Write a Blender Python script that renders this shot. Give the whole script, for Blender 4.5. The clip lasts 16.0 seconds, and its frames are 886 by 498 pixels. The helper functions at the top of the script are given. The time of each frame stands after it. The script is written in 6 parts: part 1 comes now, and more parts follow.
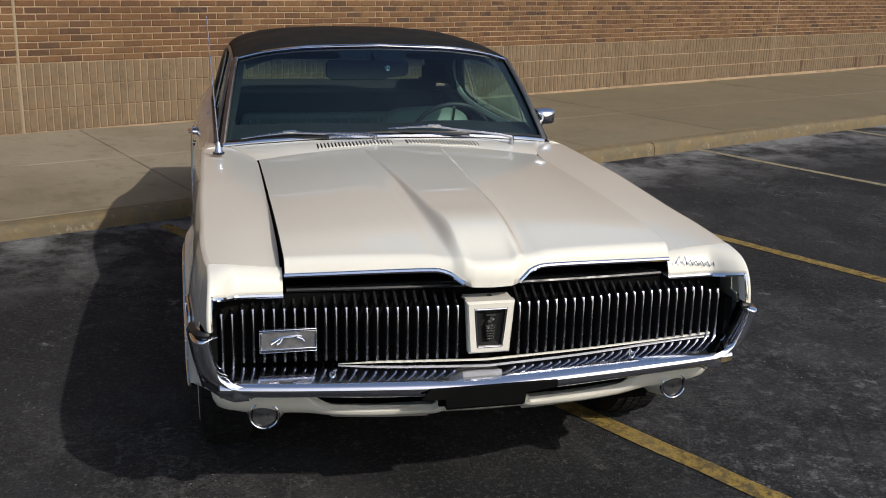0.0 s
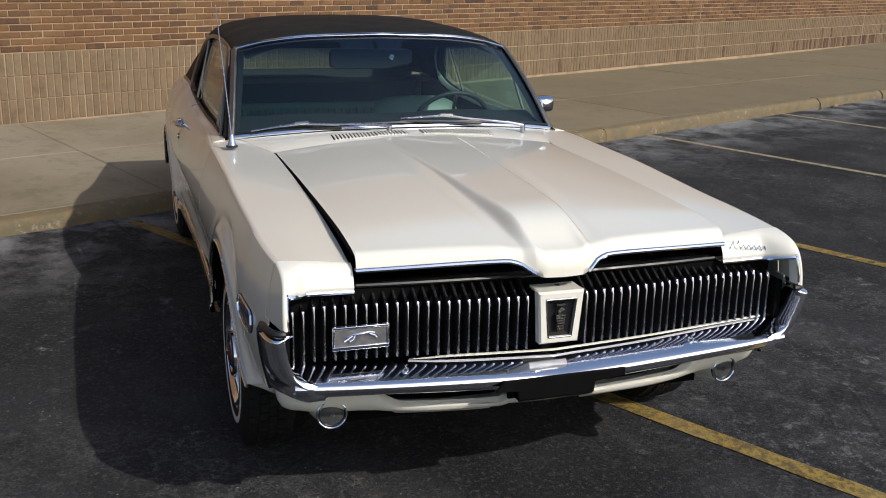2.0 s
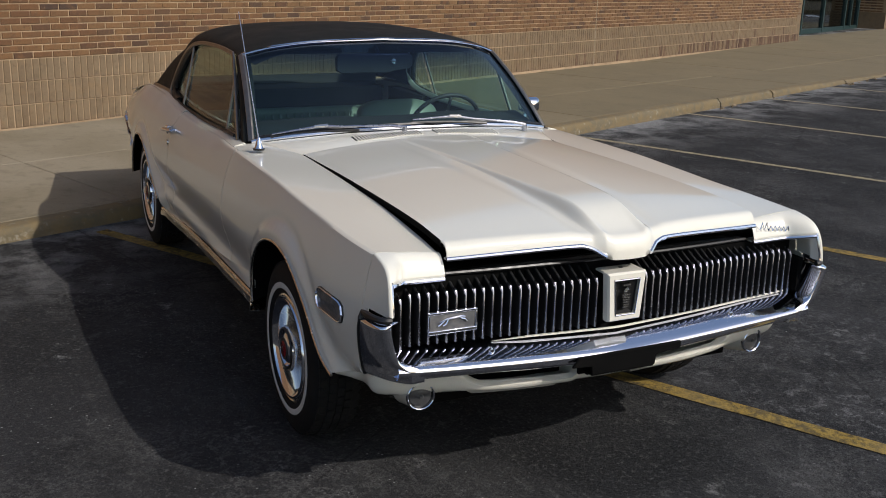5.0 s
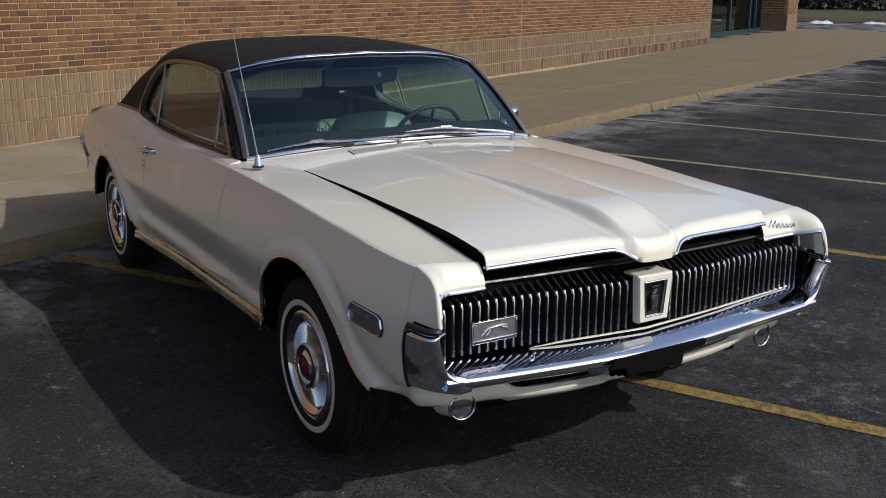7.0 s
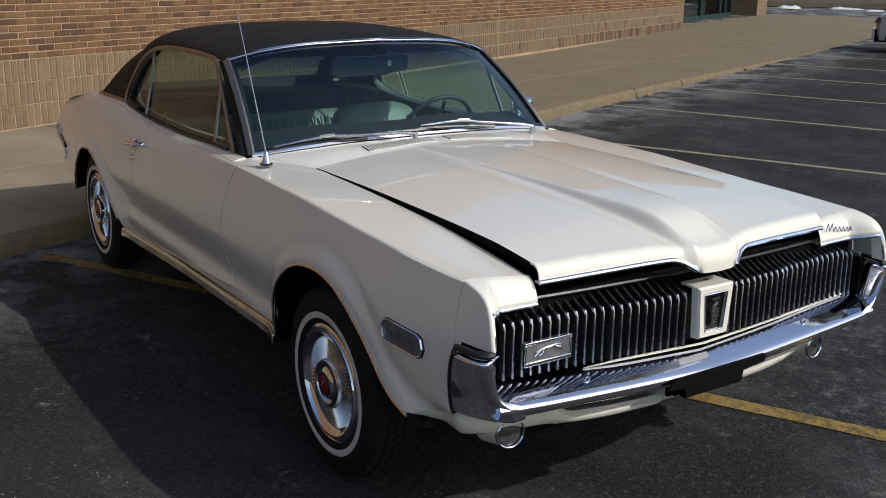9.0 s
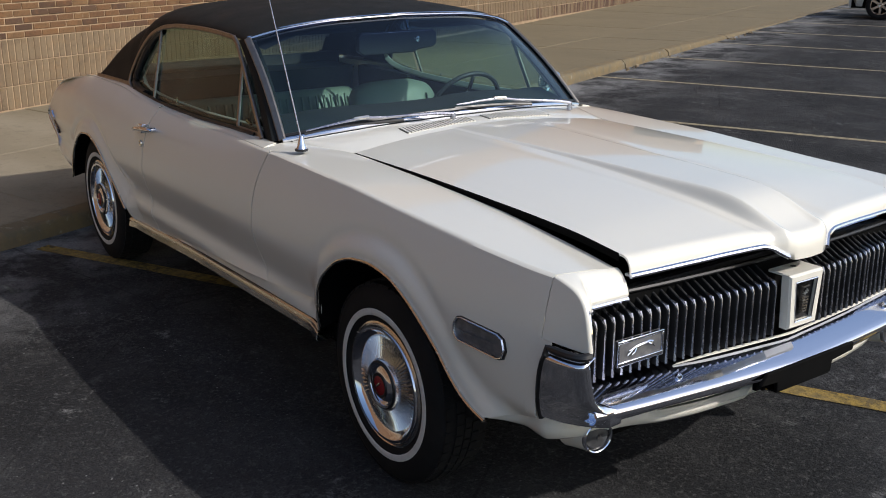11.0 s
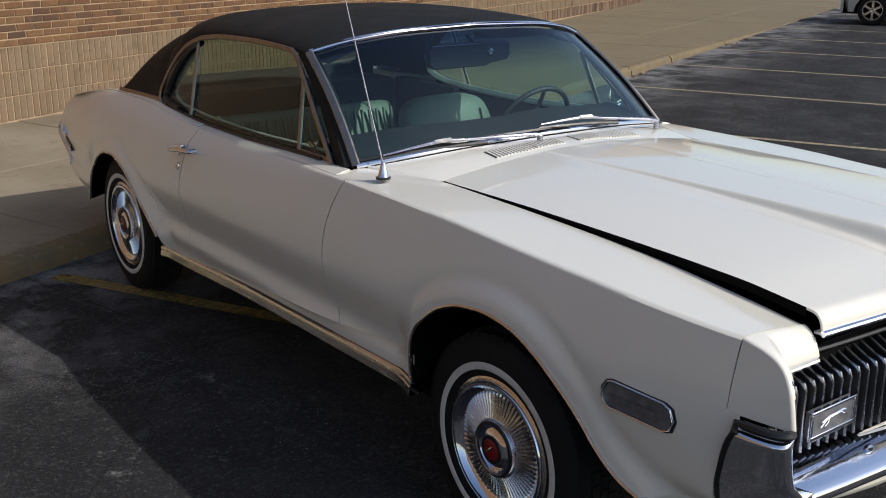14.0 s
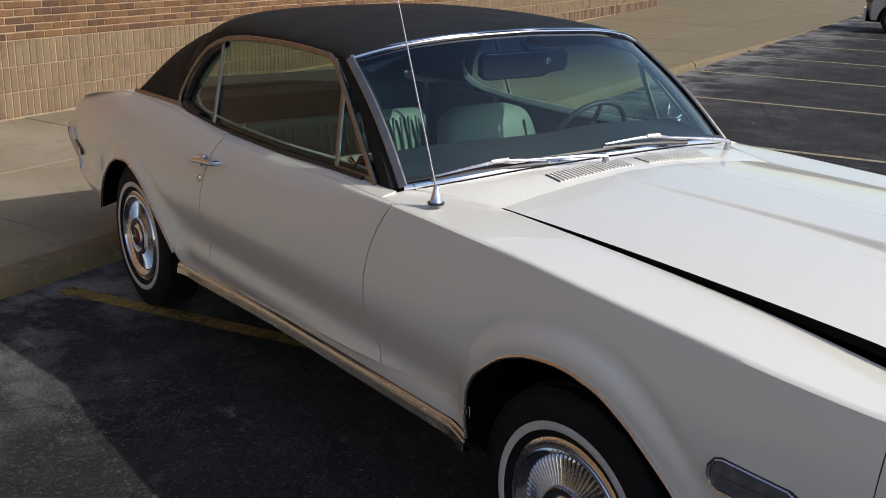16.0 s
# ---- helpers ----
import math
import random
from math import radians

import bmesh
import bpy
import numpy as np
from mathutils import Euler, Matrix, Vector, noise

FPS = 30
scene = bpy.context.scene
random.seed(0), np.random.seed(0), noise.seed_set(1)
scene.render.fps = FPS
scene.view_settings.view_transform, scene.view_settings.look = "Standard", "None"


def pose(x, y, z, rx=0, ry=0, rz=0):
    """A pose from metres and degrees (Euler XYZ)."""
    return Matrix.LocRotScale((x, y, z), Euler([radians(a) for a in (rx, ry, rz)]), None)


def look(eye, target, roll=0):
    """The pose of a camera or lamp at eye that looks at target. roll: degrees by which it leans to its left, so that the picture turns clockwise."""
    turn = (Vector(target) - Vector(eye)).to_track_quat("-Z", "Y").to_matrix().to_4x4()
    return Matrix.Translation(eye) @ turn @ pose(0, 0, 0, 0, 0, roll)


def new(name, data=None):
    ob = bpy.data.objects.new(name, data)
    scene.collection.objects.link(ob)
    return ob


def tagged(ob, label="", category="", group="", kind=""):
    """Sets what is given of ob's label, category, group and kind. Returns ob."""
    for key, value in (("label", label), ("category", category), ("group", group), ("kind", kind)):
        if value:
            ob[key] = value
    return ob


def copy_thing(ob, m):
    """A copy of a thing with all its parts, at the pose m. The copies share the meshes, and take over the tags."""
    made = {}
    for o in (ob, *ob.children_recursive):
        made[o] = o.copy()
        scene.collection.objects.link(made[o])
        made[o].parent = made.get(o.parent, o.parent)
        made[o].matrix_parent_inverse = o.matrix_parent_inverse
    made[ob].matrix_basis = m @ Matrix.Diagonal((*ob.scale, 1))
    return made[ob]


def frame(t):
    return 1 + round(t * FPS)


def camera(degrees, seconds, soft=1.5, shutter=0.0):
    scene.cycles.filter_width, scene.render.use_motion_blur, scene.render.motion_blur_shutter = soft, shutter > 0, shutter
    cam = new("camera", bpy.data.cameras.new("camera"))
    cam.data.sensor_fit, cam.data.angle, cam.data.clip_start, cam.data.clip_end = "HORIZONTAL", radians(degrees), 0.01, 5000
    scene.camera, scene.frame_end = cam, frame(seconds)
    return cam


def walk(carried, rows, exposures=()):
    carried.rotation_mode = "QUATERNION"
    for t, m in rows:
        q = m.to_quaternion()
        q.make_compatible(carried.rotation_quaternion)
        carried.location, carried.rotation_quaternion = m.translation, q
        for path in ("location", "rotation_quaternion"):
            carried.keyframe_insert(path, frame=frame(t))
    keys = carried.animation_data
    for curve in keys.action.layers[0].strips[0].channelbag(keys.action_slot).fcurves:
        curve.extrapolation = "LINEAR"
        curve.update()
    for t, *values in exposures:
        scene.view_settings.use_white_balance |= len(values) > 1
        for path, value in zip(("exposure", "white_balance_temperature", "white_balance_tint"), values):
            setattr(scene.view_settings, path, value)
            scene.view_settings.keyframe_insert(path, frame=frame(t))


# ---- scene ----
cam = camera(47.0, 16.0, soft=1.0)
PATH = [
    (0, (-0.791, -2.665, 1.73), (-0.35, -0.791, 1.184), 1.4),
    (0.5, (-0.969, -2.715, 1.73), (-0.475, -0.854, 1.187), 0.7),
    (1, (-1.068, -2.717, 1.722), (-0.537, -0.87, 1.169), 1.1),
    (1.5, (-1.152, -2.62, 1.711), (-0.597, -0.781, 1.153), 1.0),
    (2, (-1.235, -2.499, 1.716), (-0.619, -0.681, 1.153), 1.5),
    (2.5, (-1.289, -2.447, 1.713), (-0.653, -0.632, 1.163), 1.6),
    (3, (-1.403, -2.469, 1.716), (-0.697, -0.681, 1.164), 1.6),
    (3.5, (-1.574, -2.524, 1.725), (-0.819, -0.755, 1.177), 0.8),
    (4, (-1.692, -2.543, 1.717), (-0.904, -0.788, 1.169), 1.5),
    (6.5, (-2.152, -2.303, 1.7), (-1.197, -0.627, 1.172), 0.2),
    (7, (-2.221, -2.299, 1.7), (-1.224, -0.644, 1.18), 0.5),
    (7.5, (-2.232, -2.239, 1.694), (-1.225, -0.597, 1.154), 1.0),
    (8, (-2.23, -2.109, 1.698), (-1.198, -0.49, 1.141), 0.9),
    (8.5, (-2.232, -1.995, 1.697), (-1.212, -0.359, 1.166), 0.9),
    (9, (-2.256, -1.911, 1.694), (-1.203, -0.302, 1.144), 0.9),
    (9.2, (-2.285, -1.868, 1.694), (-1.205, -0.279, 1.14), 0.5),
    (11.3, (-2.377, -1.5, 1.679), (-1.278, 0.059, 1.076), 0.2),
    (11.5, (-2.344, -1.456, 1.683), (-1.255, 0.109, 1.08), 0.3),
    (12, (-2.25, -1.365, 1.682), (-1.194, 0.224, 1.083), 0.5),
    (12.5, (-2.225, -1.288, 1.67), (-1.176, 0.303, 1.061), 0.6),
    (13, (-2.289, -1.176, 1.674), (-1.197, 0.386, 1.068), 0.3),
    (13.5, (-2.402, -1.069, 1.673), (-1.284, 0.476, 1.07), 0.1),
    (14, (-2.473, -0.989, 1.668), (-1.324, 0.537, 1.077), 0.3),
    (14.5, (-2.469, -0.901, 1.655), (-1.307, 0.612, 1.057), 1.0),
    (15, (-2.431, -0.771, 1.658), (-1.255, 0.721, 1.031), 0.6),
    (15.5, (-2.387, -0.669, 1.662), (-1.225, 0.839, 1.048), 0.7),
    (16, (-2.38, -0.6, 1.658), (-1.234, 0.928, 1.064), 1.5),
]
walk(cam, [(t, look(eye, target, roll)) for t, eye, target, roll in PATH],
     exposures=[(0, -0.20, 6700, 9), (1, -0.12, 6600, 9), (1.5, -0.01, 6600, 9), (2.5, -0.05, 6600, 9), (3, -0.16, 6600, 9), (4, -0.16, 6600, 9), (6.5, -0.27, 6550, 10), (8, -0.12, 6500, 10), (9, -0.15, 6500, 10), (11.5, 0.04, 6520, 10), (12, 0.05, 6550, 10), (13, -0.06, 6550, 10), (14, 0.0, 6550, 10), (15.5, 0.15, 6570, 10), (16, 0.15, 6600, 10)])

# the wall runs along U from WALL_O; the kerb along KU from KERB_O
WALL_O, WALL_A = Vector((0, 8.00, 0)), math.atan(0.5285)
U = Vector((math.cos(WALL_A), math.sin(WALL_A), 0))
V = Vector((-U.y, U.x, 0))
KERB_O, KERB_A = Vector((0, 4.70, 0)), math.atan(0.4330)
KU = Vector((math.cos(KERB_A), math.sin(KERB_A), 0))
KV = Vector((-KU.y, KU.x, 0))
KERB_Z, PAVE_Z = 0.14, 0.22

# ---- light ----
SUN_WAY = Vector((-0.66, 1.10, -1.0)).normalized()
world = bpy.data.worlds.new("sky")
scene.world = world
world.use_nodes = True
wn = world.node_tree.nodes
sky = wn.new("ShaderNodeTexSky")
sky.sky_type, sky.sun_disc = "NISHITA", False
sky.sun_elevation = math.asin(-SUN_WAY.z)
sky.sun_rotation = math.atan2(-SUN_WAY.x, -SUN_WAY.y)
sky.dust_density = 1.5
wn["Background"].inputs["Strength"].default_value = 0.146
world.node_tree.links.new(sky.outputs[0], wn["Background"].inputs["Color"])
sun = new("sun", bpy.data.lights.new("sun", "SUN"))
sun.data.energy, sun.data.angle, sun.data.color = 3.28, radians(0.6), (1.0, 0.955, 0.90)
sun.matrix_world = look((0, 0, 30), Vector((0, 0, 30)) + SUN_WAY)


# ---- materials ----
class Mat:
    """A node material with a Principled shader and short ways to add noise to it."""

    def __init__(self, name, color, rough=0.5, metal=0.0, **inputs):
        self.m = bpy.data.materials.new(name)
        self.m.use_nodes = True
        self.t = self.m.node_tree
        self.n, self.l = self.t.nodes, self.t.links
        self.b = self.n["Principled BSDF"]
        self.col = None
        self.b.inputs["Base Color"].default_value = (*color, 1)
        self.color = color
        self.b.inputs["Roughness"].default_value = rough
        self.b.inputs["Metallic"].default_value = metal
        for k, v in inputs.items():
            self.b.inputs[k.replace("_", " ")].default_value = v
        self.tc = None

    def coords(self, scale=(1, 1, 1), space="Object"):
        if not self.tc:
            self.tc = self.n.new("ShaderNodeTexCoord")
        mp = self.n.new("ShaderNodeMapping")
        mp.inputs["Scale"].default_value = scale
        self.l.new(self.tc.outputs[space], mp.inputs[0])
        return mp.outputs[0]

    def anywhere(self, scale, detail=4, rough=0.55):
        """Noise that runs on from one piece to the next."""
        t, g = self.n.new("ShaderNodeTexNoise"), self.n.new("ShaderNodeNewGeometry")
        t.inputs["Scale"].default_value, t.inputs["Detail"].default_value, t.inputs["Roughness"].default_value = scale, detail, rough
        self.l.new(g.outputs["Position"], t.inputs["Vector"])
        return t.outputs["Fac"]

    def noise(self, scale, detail=4, rough=0.55, stretch=(1, 1, 1)):
        t = self.n.new("ShaderNodeTexNoise")
        t.inputs["Scale"].default_value, t.inputs["Detail"].default_value, t.inputs["Roughness"].default_value = scale, detail, rough
        self.l.new(self.coords(stretch), t.inputs["Vector"])
        return t.outputs["Fac"]

    def voronoi(self, scale, feature="F1", stretch=(1, 1, 1)):
        t = self.n.new("ShaderNodeTexVoronoi")
        t.feature = feature
        t.inputs["Scale"].default_value = scale
        self.l.new(self.coords(stretch), t.inputs["Vector"])
        return t.outputs["Distance"]

    def along(self, way, start):
        """Metres from a line on the ground, in the direction way."""
        d, m = self.n.new("ShaderNodeVectorMath"), self.n.new("ShaderNodeMath")
        d.operation, m.operation = "DOT_PRODUCT", "SUBTRACT"
        d.inputs[1].default_value = way
        m.inputs[1].default_value = start
        self.l.new(self.coords(), d.inputs[0])
        self.l.new(d.outputs["Value"], m.inputs[0])
        return m.outputs[0]

    def ramp(self, fac, a, b, va=0.0, vb=1.0):
        r = self.n.new("ShaderNodeMapRange")
        r.inputs["From Min"].default_value, r.inputs["From Max"].default_value = a, b
        r.inputs["To Min"].default_value, r.inputs["To Max"].default_value = va, vb
        self.l.new(fac, r.inputs["Value"])
        return r.outputs["Result"]

    def mul(self, a, b):
        m = self.n.new("ShaderNodeMath")
        m.operation = "MULTIPLY"
        self.l.new(a, m.inputs[0])
        if isinstance(b, float):
            m.inputs[1].default_value = b
        else:
            self.l.new(b, m.inputs[1])
        return m.outputs[0]

    def tint(self, fac, color, mode="MIX"):
        """Lays a colour over what the base colour is so far, by fac."""
        x = self.n.new("ShaderNodeMix")
        x.data_type, x.blend_type = "RGBA", mode
        if isinstance(fac, float):
            x.inputs[0].default_value = fac
        else:
            self.l.new(fac, x.inputs[0])
        if self.col:
            self.l.new(self.col, x.inputs[6])
        else:
            x.inputs[6].default_value = (*self.color, 1)
        x.inputs[7].default_value = (*color, 1)
        self.col = x.outputs[2]
        self.l.new(self.col, self.b.inputs["Base Color"])
        return self

    def roughness(self, fac, a, b):
        self.l.new(self.ramp(fac, 0.3, 0.7, a, b), self.b.inputs["Roughness"])
        return self

    def bump(self, height, strength=0.3, dist=0.01):
        bp = self.n.new("ShaderNodeBump")
        bp.inputs["Strength"].default_value, bp.inputs["Distance"].default_value = strength, dist
        self.l.new(height, bp.inputs["Height"])
        old = self.b.inputs["Normal"].links
        if old:
            self.l.new(old[0].from_socket, bp.inputs["Normal"])
        self.l.new(bp.outputs[0], self.b.inputs["Normal"])
        return self

    def varied(self, colors, island=False):
        """A colour for each piece, out of a few."""
        g = self.n.new("ShaderNodeNewGeometry" if island else "ShaderNodeObjectInfo")
        r = self.n.new("ShaderNodeValToRGB")
        r.color_ramp.interpolation = "LINEAR"
        e = r.color_ramp.elements
        while len(e) < len(colors):
            e.new(0.5)
        for i, c in enumerate(colors):
            e[i].position = i / (len(colors) - 1)
            e[i].color = (*c, 1)
        self.l.new(g.outputs["Random Per Island" if island else "Random"], r.inputs[0])
        self.col = r.outputs[0]
        self.l.new(self.col, self.b.inputs["Base Color"])
        return self


def paint(name, color, rough=0.28):
    k = Mat(name, color, rough, Coat_Weight=1.0, Coat_Roughness=0.025)
    k.tint(k.ramp(k.noise(2.5, 3), 0.3, 0.7, 0.0, 0.10), tuple(0.9 * v for v in color))
    k.tint(k.ramp(k.noise(60, 3), 0.62, 0.75, 0.0, 0.08), tuple(0.7 * v for v in color))
    k.bump(k.noise(5, 2), 0.008, 0.01)
    return k.m


IVORY = paint("ivory_paint", (0.80, 0.768, 0.675))
SILVER = paint("silver_paint", (0.42, 0.42, 0.40))
k = Mat("black_vinyl", (0.0075, 0.0092, 0.0088), 0.6, Specular_IOR_Level=0.25)
k.tint(k.ramp(k.noise(4, 3), 0.4, 0.7, 0, 0.5), (0.012, 0.0135, 0.013))
k.roughness(k.noise(7, 3), 0.55, 0.7).bump(k.voronoi(420), 0.25, 0.002)
VINYL = k.m
k = Mat("chrome", (0.80, 0.825, 0.91), 0.06, 1.0)
k.roughness(k.noise(40, 3), 0.035, 0.11).bump(k.noise(14, 2), 0.03, 0.01)
CHROME = k.m
k = Mat("brushed_trim", (0.74, 0.72, 0.68), 0.2, 1.0)
k.roughness(k.noise(60, 3, stretch=(1, 0.1, 1)), 0.12, 0.3)
TRIM = k.m
k = Mat("dull_window_trim", (0.33, 0.295, 0.26), 0.3, 1.0)
k.roughness(k.noise(50, 3), 0.28, 0.48).tint(k.ramp(k.noise(25, 4), 0.5, 0.7, 0, 0.5), (0.23, 0.20, 0.17))
DULL = k.m
k = Mat("satin_chrome", (0.42, 0.43, 0.49), 0.24, 1.0)
k.roughness(k.noise(30, 3), 0.18, 0.32)
BLADE_EDGE = k.m
k = Mat("black_plastic", (0.012, 0.012, 0.013), 0.4)
k.roughness(k.noise(30, 3), 0.3, 0.5)
BLACK = k.m
# near black: cavity shade put into the colour; the black bracket shares it
k = Mat("cavity_shade_and_black", (0.0035, 0.0035, 0.0035), 0.9, Specular_IOR_Level=0.08)
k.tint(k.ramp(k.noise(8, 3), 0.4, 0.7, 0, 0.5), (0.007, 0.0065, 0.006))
SHADE_AND_BLACK = k.m
k = Mat("rubber", (0.008, 0.008, 0.0085), 0.75, Specular_IOR_Level=0.25)
k.tint(k.ramp(k.noise(12, 4), 0.45, 0.75, 0, 0.6), (0.018, 0.017, 0.016)).bump(k.noise(150, 2), 0.2, 0.002)
RUBBER = k.m
k = Mat("whitewall_rubber", (0.62, 0.6, 0.56), 0.6)
k.tint(k.ramp(k.noise(25, 4), 0.5, 0.75, 0, 0.5), (0.4, 0.38, 0.34))
WHITEWALL = k.m
k = Mat("red_enamel", (0.22, 0.012, 0.015), 0.25)
k.tint(k.ramp(k.noise(90, 2), 0.5, 0.7, 0, 0.4), (0.10, 0.01, 0.01))
RED = k.m
k = Mat("grey_reflector", (0.10, 0.10, 0.105), 0.25)
k.bump(k.voronoi(300), 0.4, 0.002)
k.tint(k.ramp(k.noise(40, 2), 0.4, 0.7, 0, 0.5), (0.21, 0.205, 0.20))
REFLECTOR = k.m
k = Mat("smoked_lens", (0.050, 0.050, 0.053), 0.30, Specular_IOR_Level=0.5)
k.tint(k.ramp(k.noise(60, 2), 0.4, 0.7, 0, 0.5), (0.095, 0.095, 0.095)).bump(k.voronoi(160), 0.15, 0.002)
LENS = k.m
k = Mat("parchment_seat", (0.24, 0.27, 0.22), 0.42)
k.tint(k.ramp(k.noise(5, 3), 0.4, 0.7, 0, 0.5), (0.19, 0.21, 0.17)).bump(k.noise(180, 2), 0.15, 0.002)
SEAT = k.m
k = Mat("dark_interior", (0.02, 0.021, 0.021), 0.6)
k.tint(k.ramp(k.noise(6, 3), 0.4, 0.7, 0, 0.6), (0.035, 0.036, 0.036)).bump(k.noise(160, 2), 0.2, 0.002)
INTERIOR = k.m
k = Mat("headliner_cloth", (0.035, 0.037, 0.04), 0.8)
k.bump(k.noise(200, 2), 0.2, 0.002)
HEADLINER = k.m


k = Mat("pale_moulding", (0.58, 0.60, 0.56), 0.35, Specular_IOR_Level=0.6)
k.tint(k.ramp(k.noise(9, 3), 0.4, 0.7, 0, 0.4), (0.48, 0.50, 0.47))
MOULDING = k.m
k = Mat("dark_marker_lens", (0.075, 0.030, 0.024), 0.25)
k.tint(k.ramp(k.noise(60, 3), 0.4, 0.7, 0, 0.5), (0.11, 0.05, 0.04)).bump(k.voronoi(200), 0.3, 0.002)
MARKER = k.m


def glass(name, tint, band=None, gloss=0.02, mirror=0.042):
    m = bpy.data.materials.new(name)
    m.use_nodes = True
    n, l = m.node_tree.nodes, m.node_tree.links
    n.remove(n["Principled BSDF"])
    tr, gl, mx, fr = (n.new("ShaderNode" + s) for s in ("BsdfTransparent", "BsdfGlossy", "MixShader", "LayerWeight"))
    tr.inputs["Color"].default_value = (*tint, 1)
    gl.inputs["Roughness"].default_value = gloss
    gl.inputs["Color"].default_value = (0.9, 0.95, 1.0, 1)
    fr.inputs["Blend"].default_value = 0.5
    pw, sc = n.new("ShaderNodeMath"), n.new("ShaderNodeMapRange")
    pw.operation, pw.inputs[1].default_value = "POWER", 5.0
    sc.inputs["To Min"].default_value, sc.inputs["To Max"].default_value = mirror, 1.0
    l.new(fr.outputs["Facing"], pw.inputs[0])
    l.new(pw.outputs[0], sc.inputs["Value"])
    if band:
        tc, sp, mr, mc = (n.new("ShaderNode" + s) for s in ("TexCoord", "SeparateXYZ", "MapRange", "Mix"))
        mc.data_type = "RGBA"
        mr.inputs["From Min"].default_value, mr.inputs["From Max"].default_value = band[1], band[2]
        mc.inputs[6].default_value, mc.inputs[7].default_value = (*tint, 1), (*band[0], 1)
        l.new(tc.outputs["Object"], sp.inputs[0])
        l.new(sp.outputs["Z"], mr.inputs["Value"])
        l.new(mr.outputs[0], mc.inputs[0])
        l.new(mc.outputs[2], tr.inputs["Color"])
    l.new(sc.outputs[0], mx.inputs[0])
    l.new(tr.outputs[0], mx.inputs[1])
    l.new(gl.outputs[0], mx.inputs[2])
    l.new(mx.outputs[0], n["Material Output"].inputs["Surface"])
    return m


WINDSHIELD = glass("tinted_windshield", (0.62, 0.88, 0.87), ((0.03, 0.10, 0.38), 1.18, 1.29), mirror=0.068)
SIDE_GLASS = glass("tinted_side_glass", (0.58, 0.71, 0.64), gloss=0.07, mirror=0.036)
REAR_GLASS = glass("tinted_rear_glass", (0.45, 0.52, 0.48))
SHOP_GLASS = glass("shop_glass", (0.5, 0.55, 0.55))
MIRROR = Mat("mirror_glass", (0.9, 0.9, 0.9), 0.02, 1.0).m

k = Mat("asphalt", (0.020, 0.0203, 0.0215), 0.9, Specular_IOR_Level=0.2)
k.tint(k.ramp(k.noise(0.55, 4), 0.40, 0.62, 0, 0.8), (0.036, 0.036, 0.038))
k.tint(k.ramp(k.noise(1.6, 6, 0.62, (1, 0.7, 1)), 0.36, 0.50, 0.7, 0), (0.012, 0.0122, 0.013))
k.tint(k.ramp(k.noise(2.2, 7, 0.72, (1, 0.6, 1)), 0.49, 0.70, 0, 0.7), (0.070, 0.069, 0.068))
k.tint(k.mul(k.ramp(k.along(-KV, -KV.dot(KERB_O)), 0.1, 1.3, 1, 0), k.ramp(k.noise(1.4, 7, 0.68), 0.44, 0.58)), (0.27, 0.268, 0.266))
k.tint(k.ramp(k.noise(9, 6, 0.72), 0.57, 0.73, 0, 0.55), (0.12, 0.118, 0.114))
k.tint(k.ramp(k.noise(4.3, 8, 0.80, (1, 0.8, 1)), 0.60, 0.70, 0, 0.75), (0.29, 0.285, 0.278))
salt = k.mul(k.ramp(k.along(Vector((1, 0, 0)), 0.0), 0.35, 1.3), k.ramp(k.along(Vector((0, -1, 0)), 0.0), -2.2, -0.5))
salt = k.mul(k.mul(salt, k.ramp(k.along(Vector((-1, 0, 0)), 0.0), -3.4, -2.0)), k.ramp(k.along(Vector((0, 1, 0)), 0.0), -2.2, -0.9))
salt = k.mul(salt, k.ramp(k.noise(1.2, 5, 0.65), 0.40, 0.56, 0.1, 1.0))
k.tint(k.mul(salt, k.ramp(k.noise(2.6, 8, 0.76, (1, 0.8, 1)), 0.46, 0.64, 0.0, 0.5)), (0.13, 0.127, 0.13))
k.tint(k.mul(salt, k.ramp(k.noise(14, 8, 0.80), 0.52, 0.62, 0, 0.7)), (0.24, 0.236, 0.238))
web = k.noise(7, 6, 0.72)
k.tint(k.mul(k.mul(k.ramp(web, 0.475, 0.50), k.ramp(web, 0.50, 0.525, 1, 0)), k.ramp(k.noise(0.9, 4), 0.52, 0.66, 0.0, 0.5)), (0.19, 0.186, 0.18))
web = k.noise(19, 5, 0.72)
k.tint(k.mul(k.mul(k.ramp(web, 0.47, 0.50), k.ramp(web, 0.50, 0.53, 1, 0)), k.ramp(k.noise(1.7, 4), 0.52, 0.66, 0.0, 0.45)), (0.14, 0.137, 0.132))
k.tint(k.ramp(k.noise(46, 5, 0.75), 0.53, 0.68, 0, 0.7), (0.12, 0.118, 0.117))
k.tint(k.ramp(k.voronoi(70), 0.0, 0.20, 0.7, 0), (0.13, 0.128, 0.126))
k.tint(k.mul(k.ramp(k.voronoi(24), 0.05, 0.11, 1, 0), k.ramp(k.noise(1.3, 3), 0.5, 0.6, 0.05, 0.8)), (0.42, 0.42, 0.41))
k.tint(k.ramp(k.noise(95, 4, 0.7), 0.36, 0.48, 0.7, 0), (0.009, 0.009, 0.0095))
k.tint(k.ramp(k.voronoi(0.55, "DISTANCE_TO_EDGE"), 0.0, 0.004, 0.5, 0), (0.008, 0.008, 0.008))
k.bump(k.noise(70, 4, 0.7), 1.0, 0.014).bump(k.noise(7, 3), 0.3, 0.02)
ASPHALT = k.m
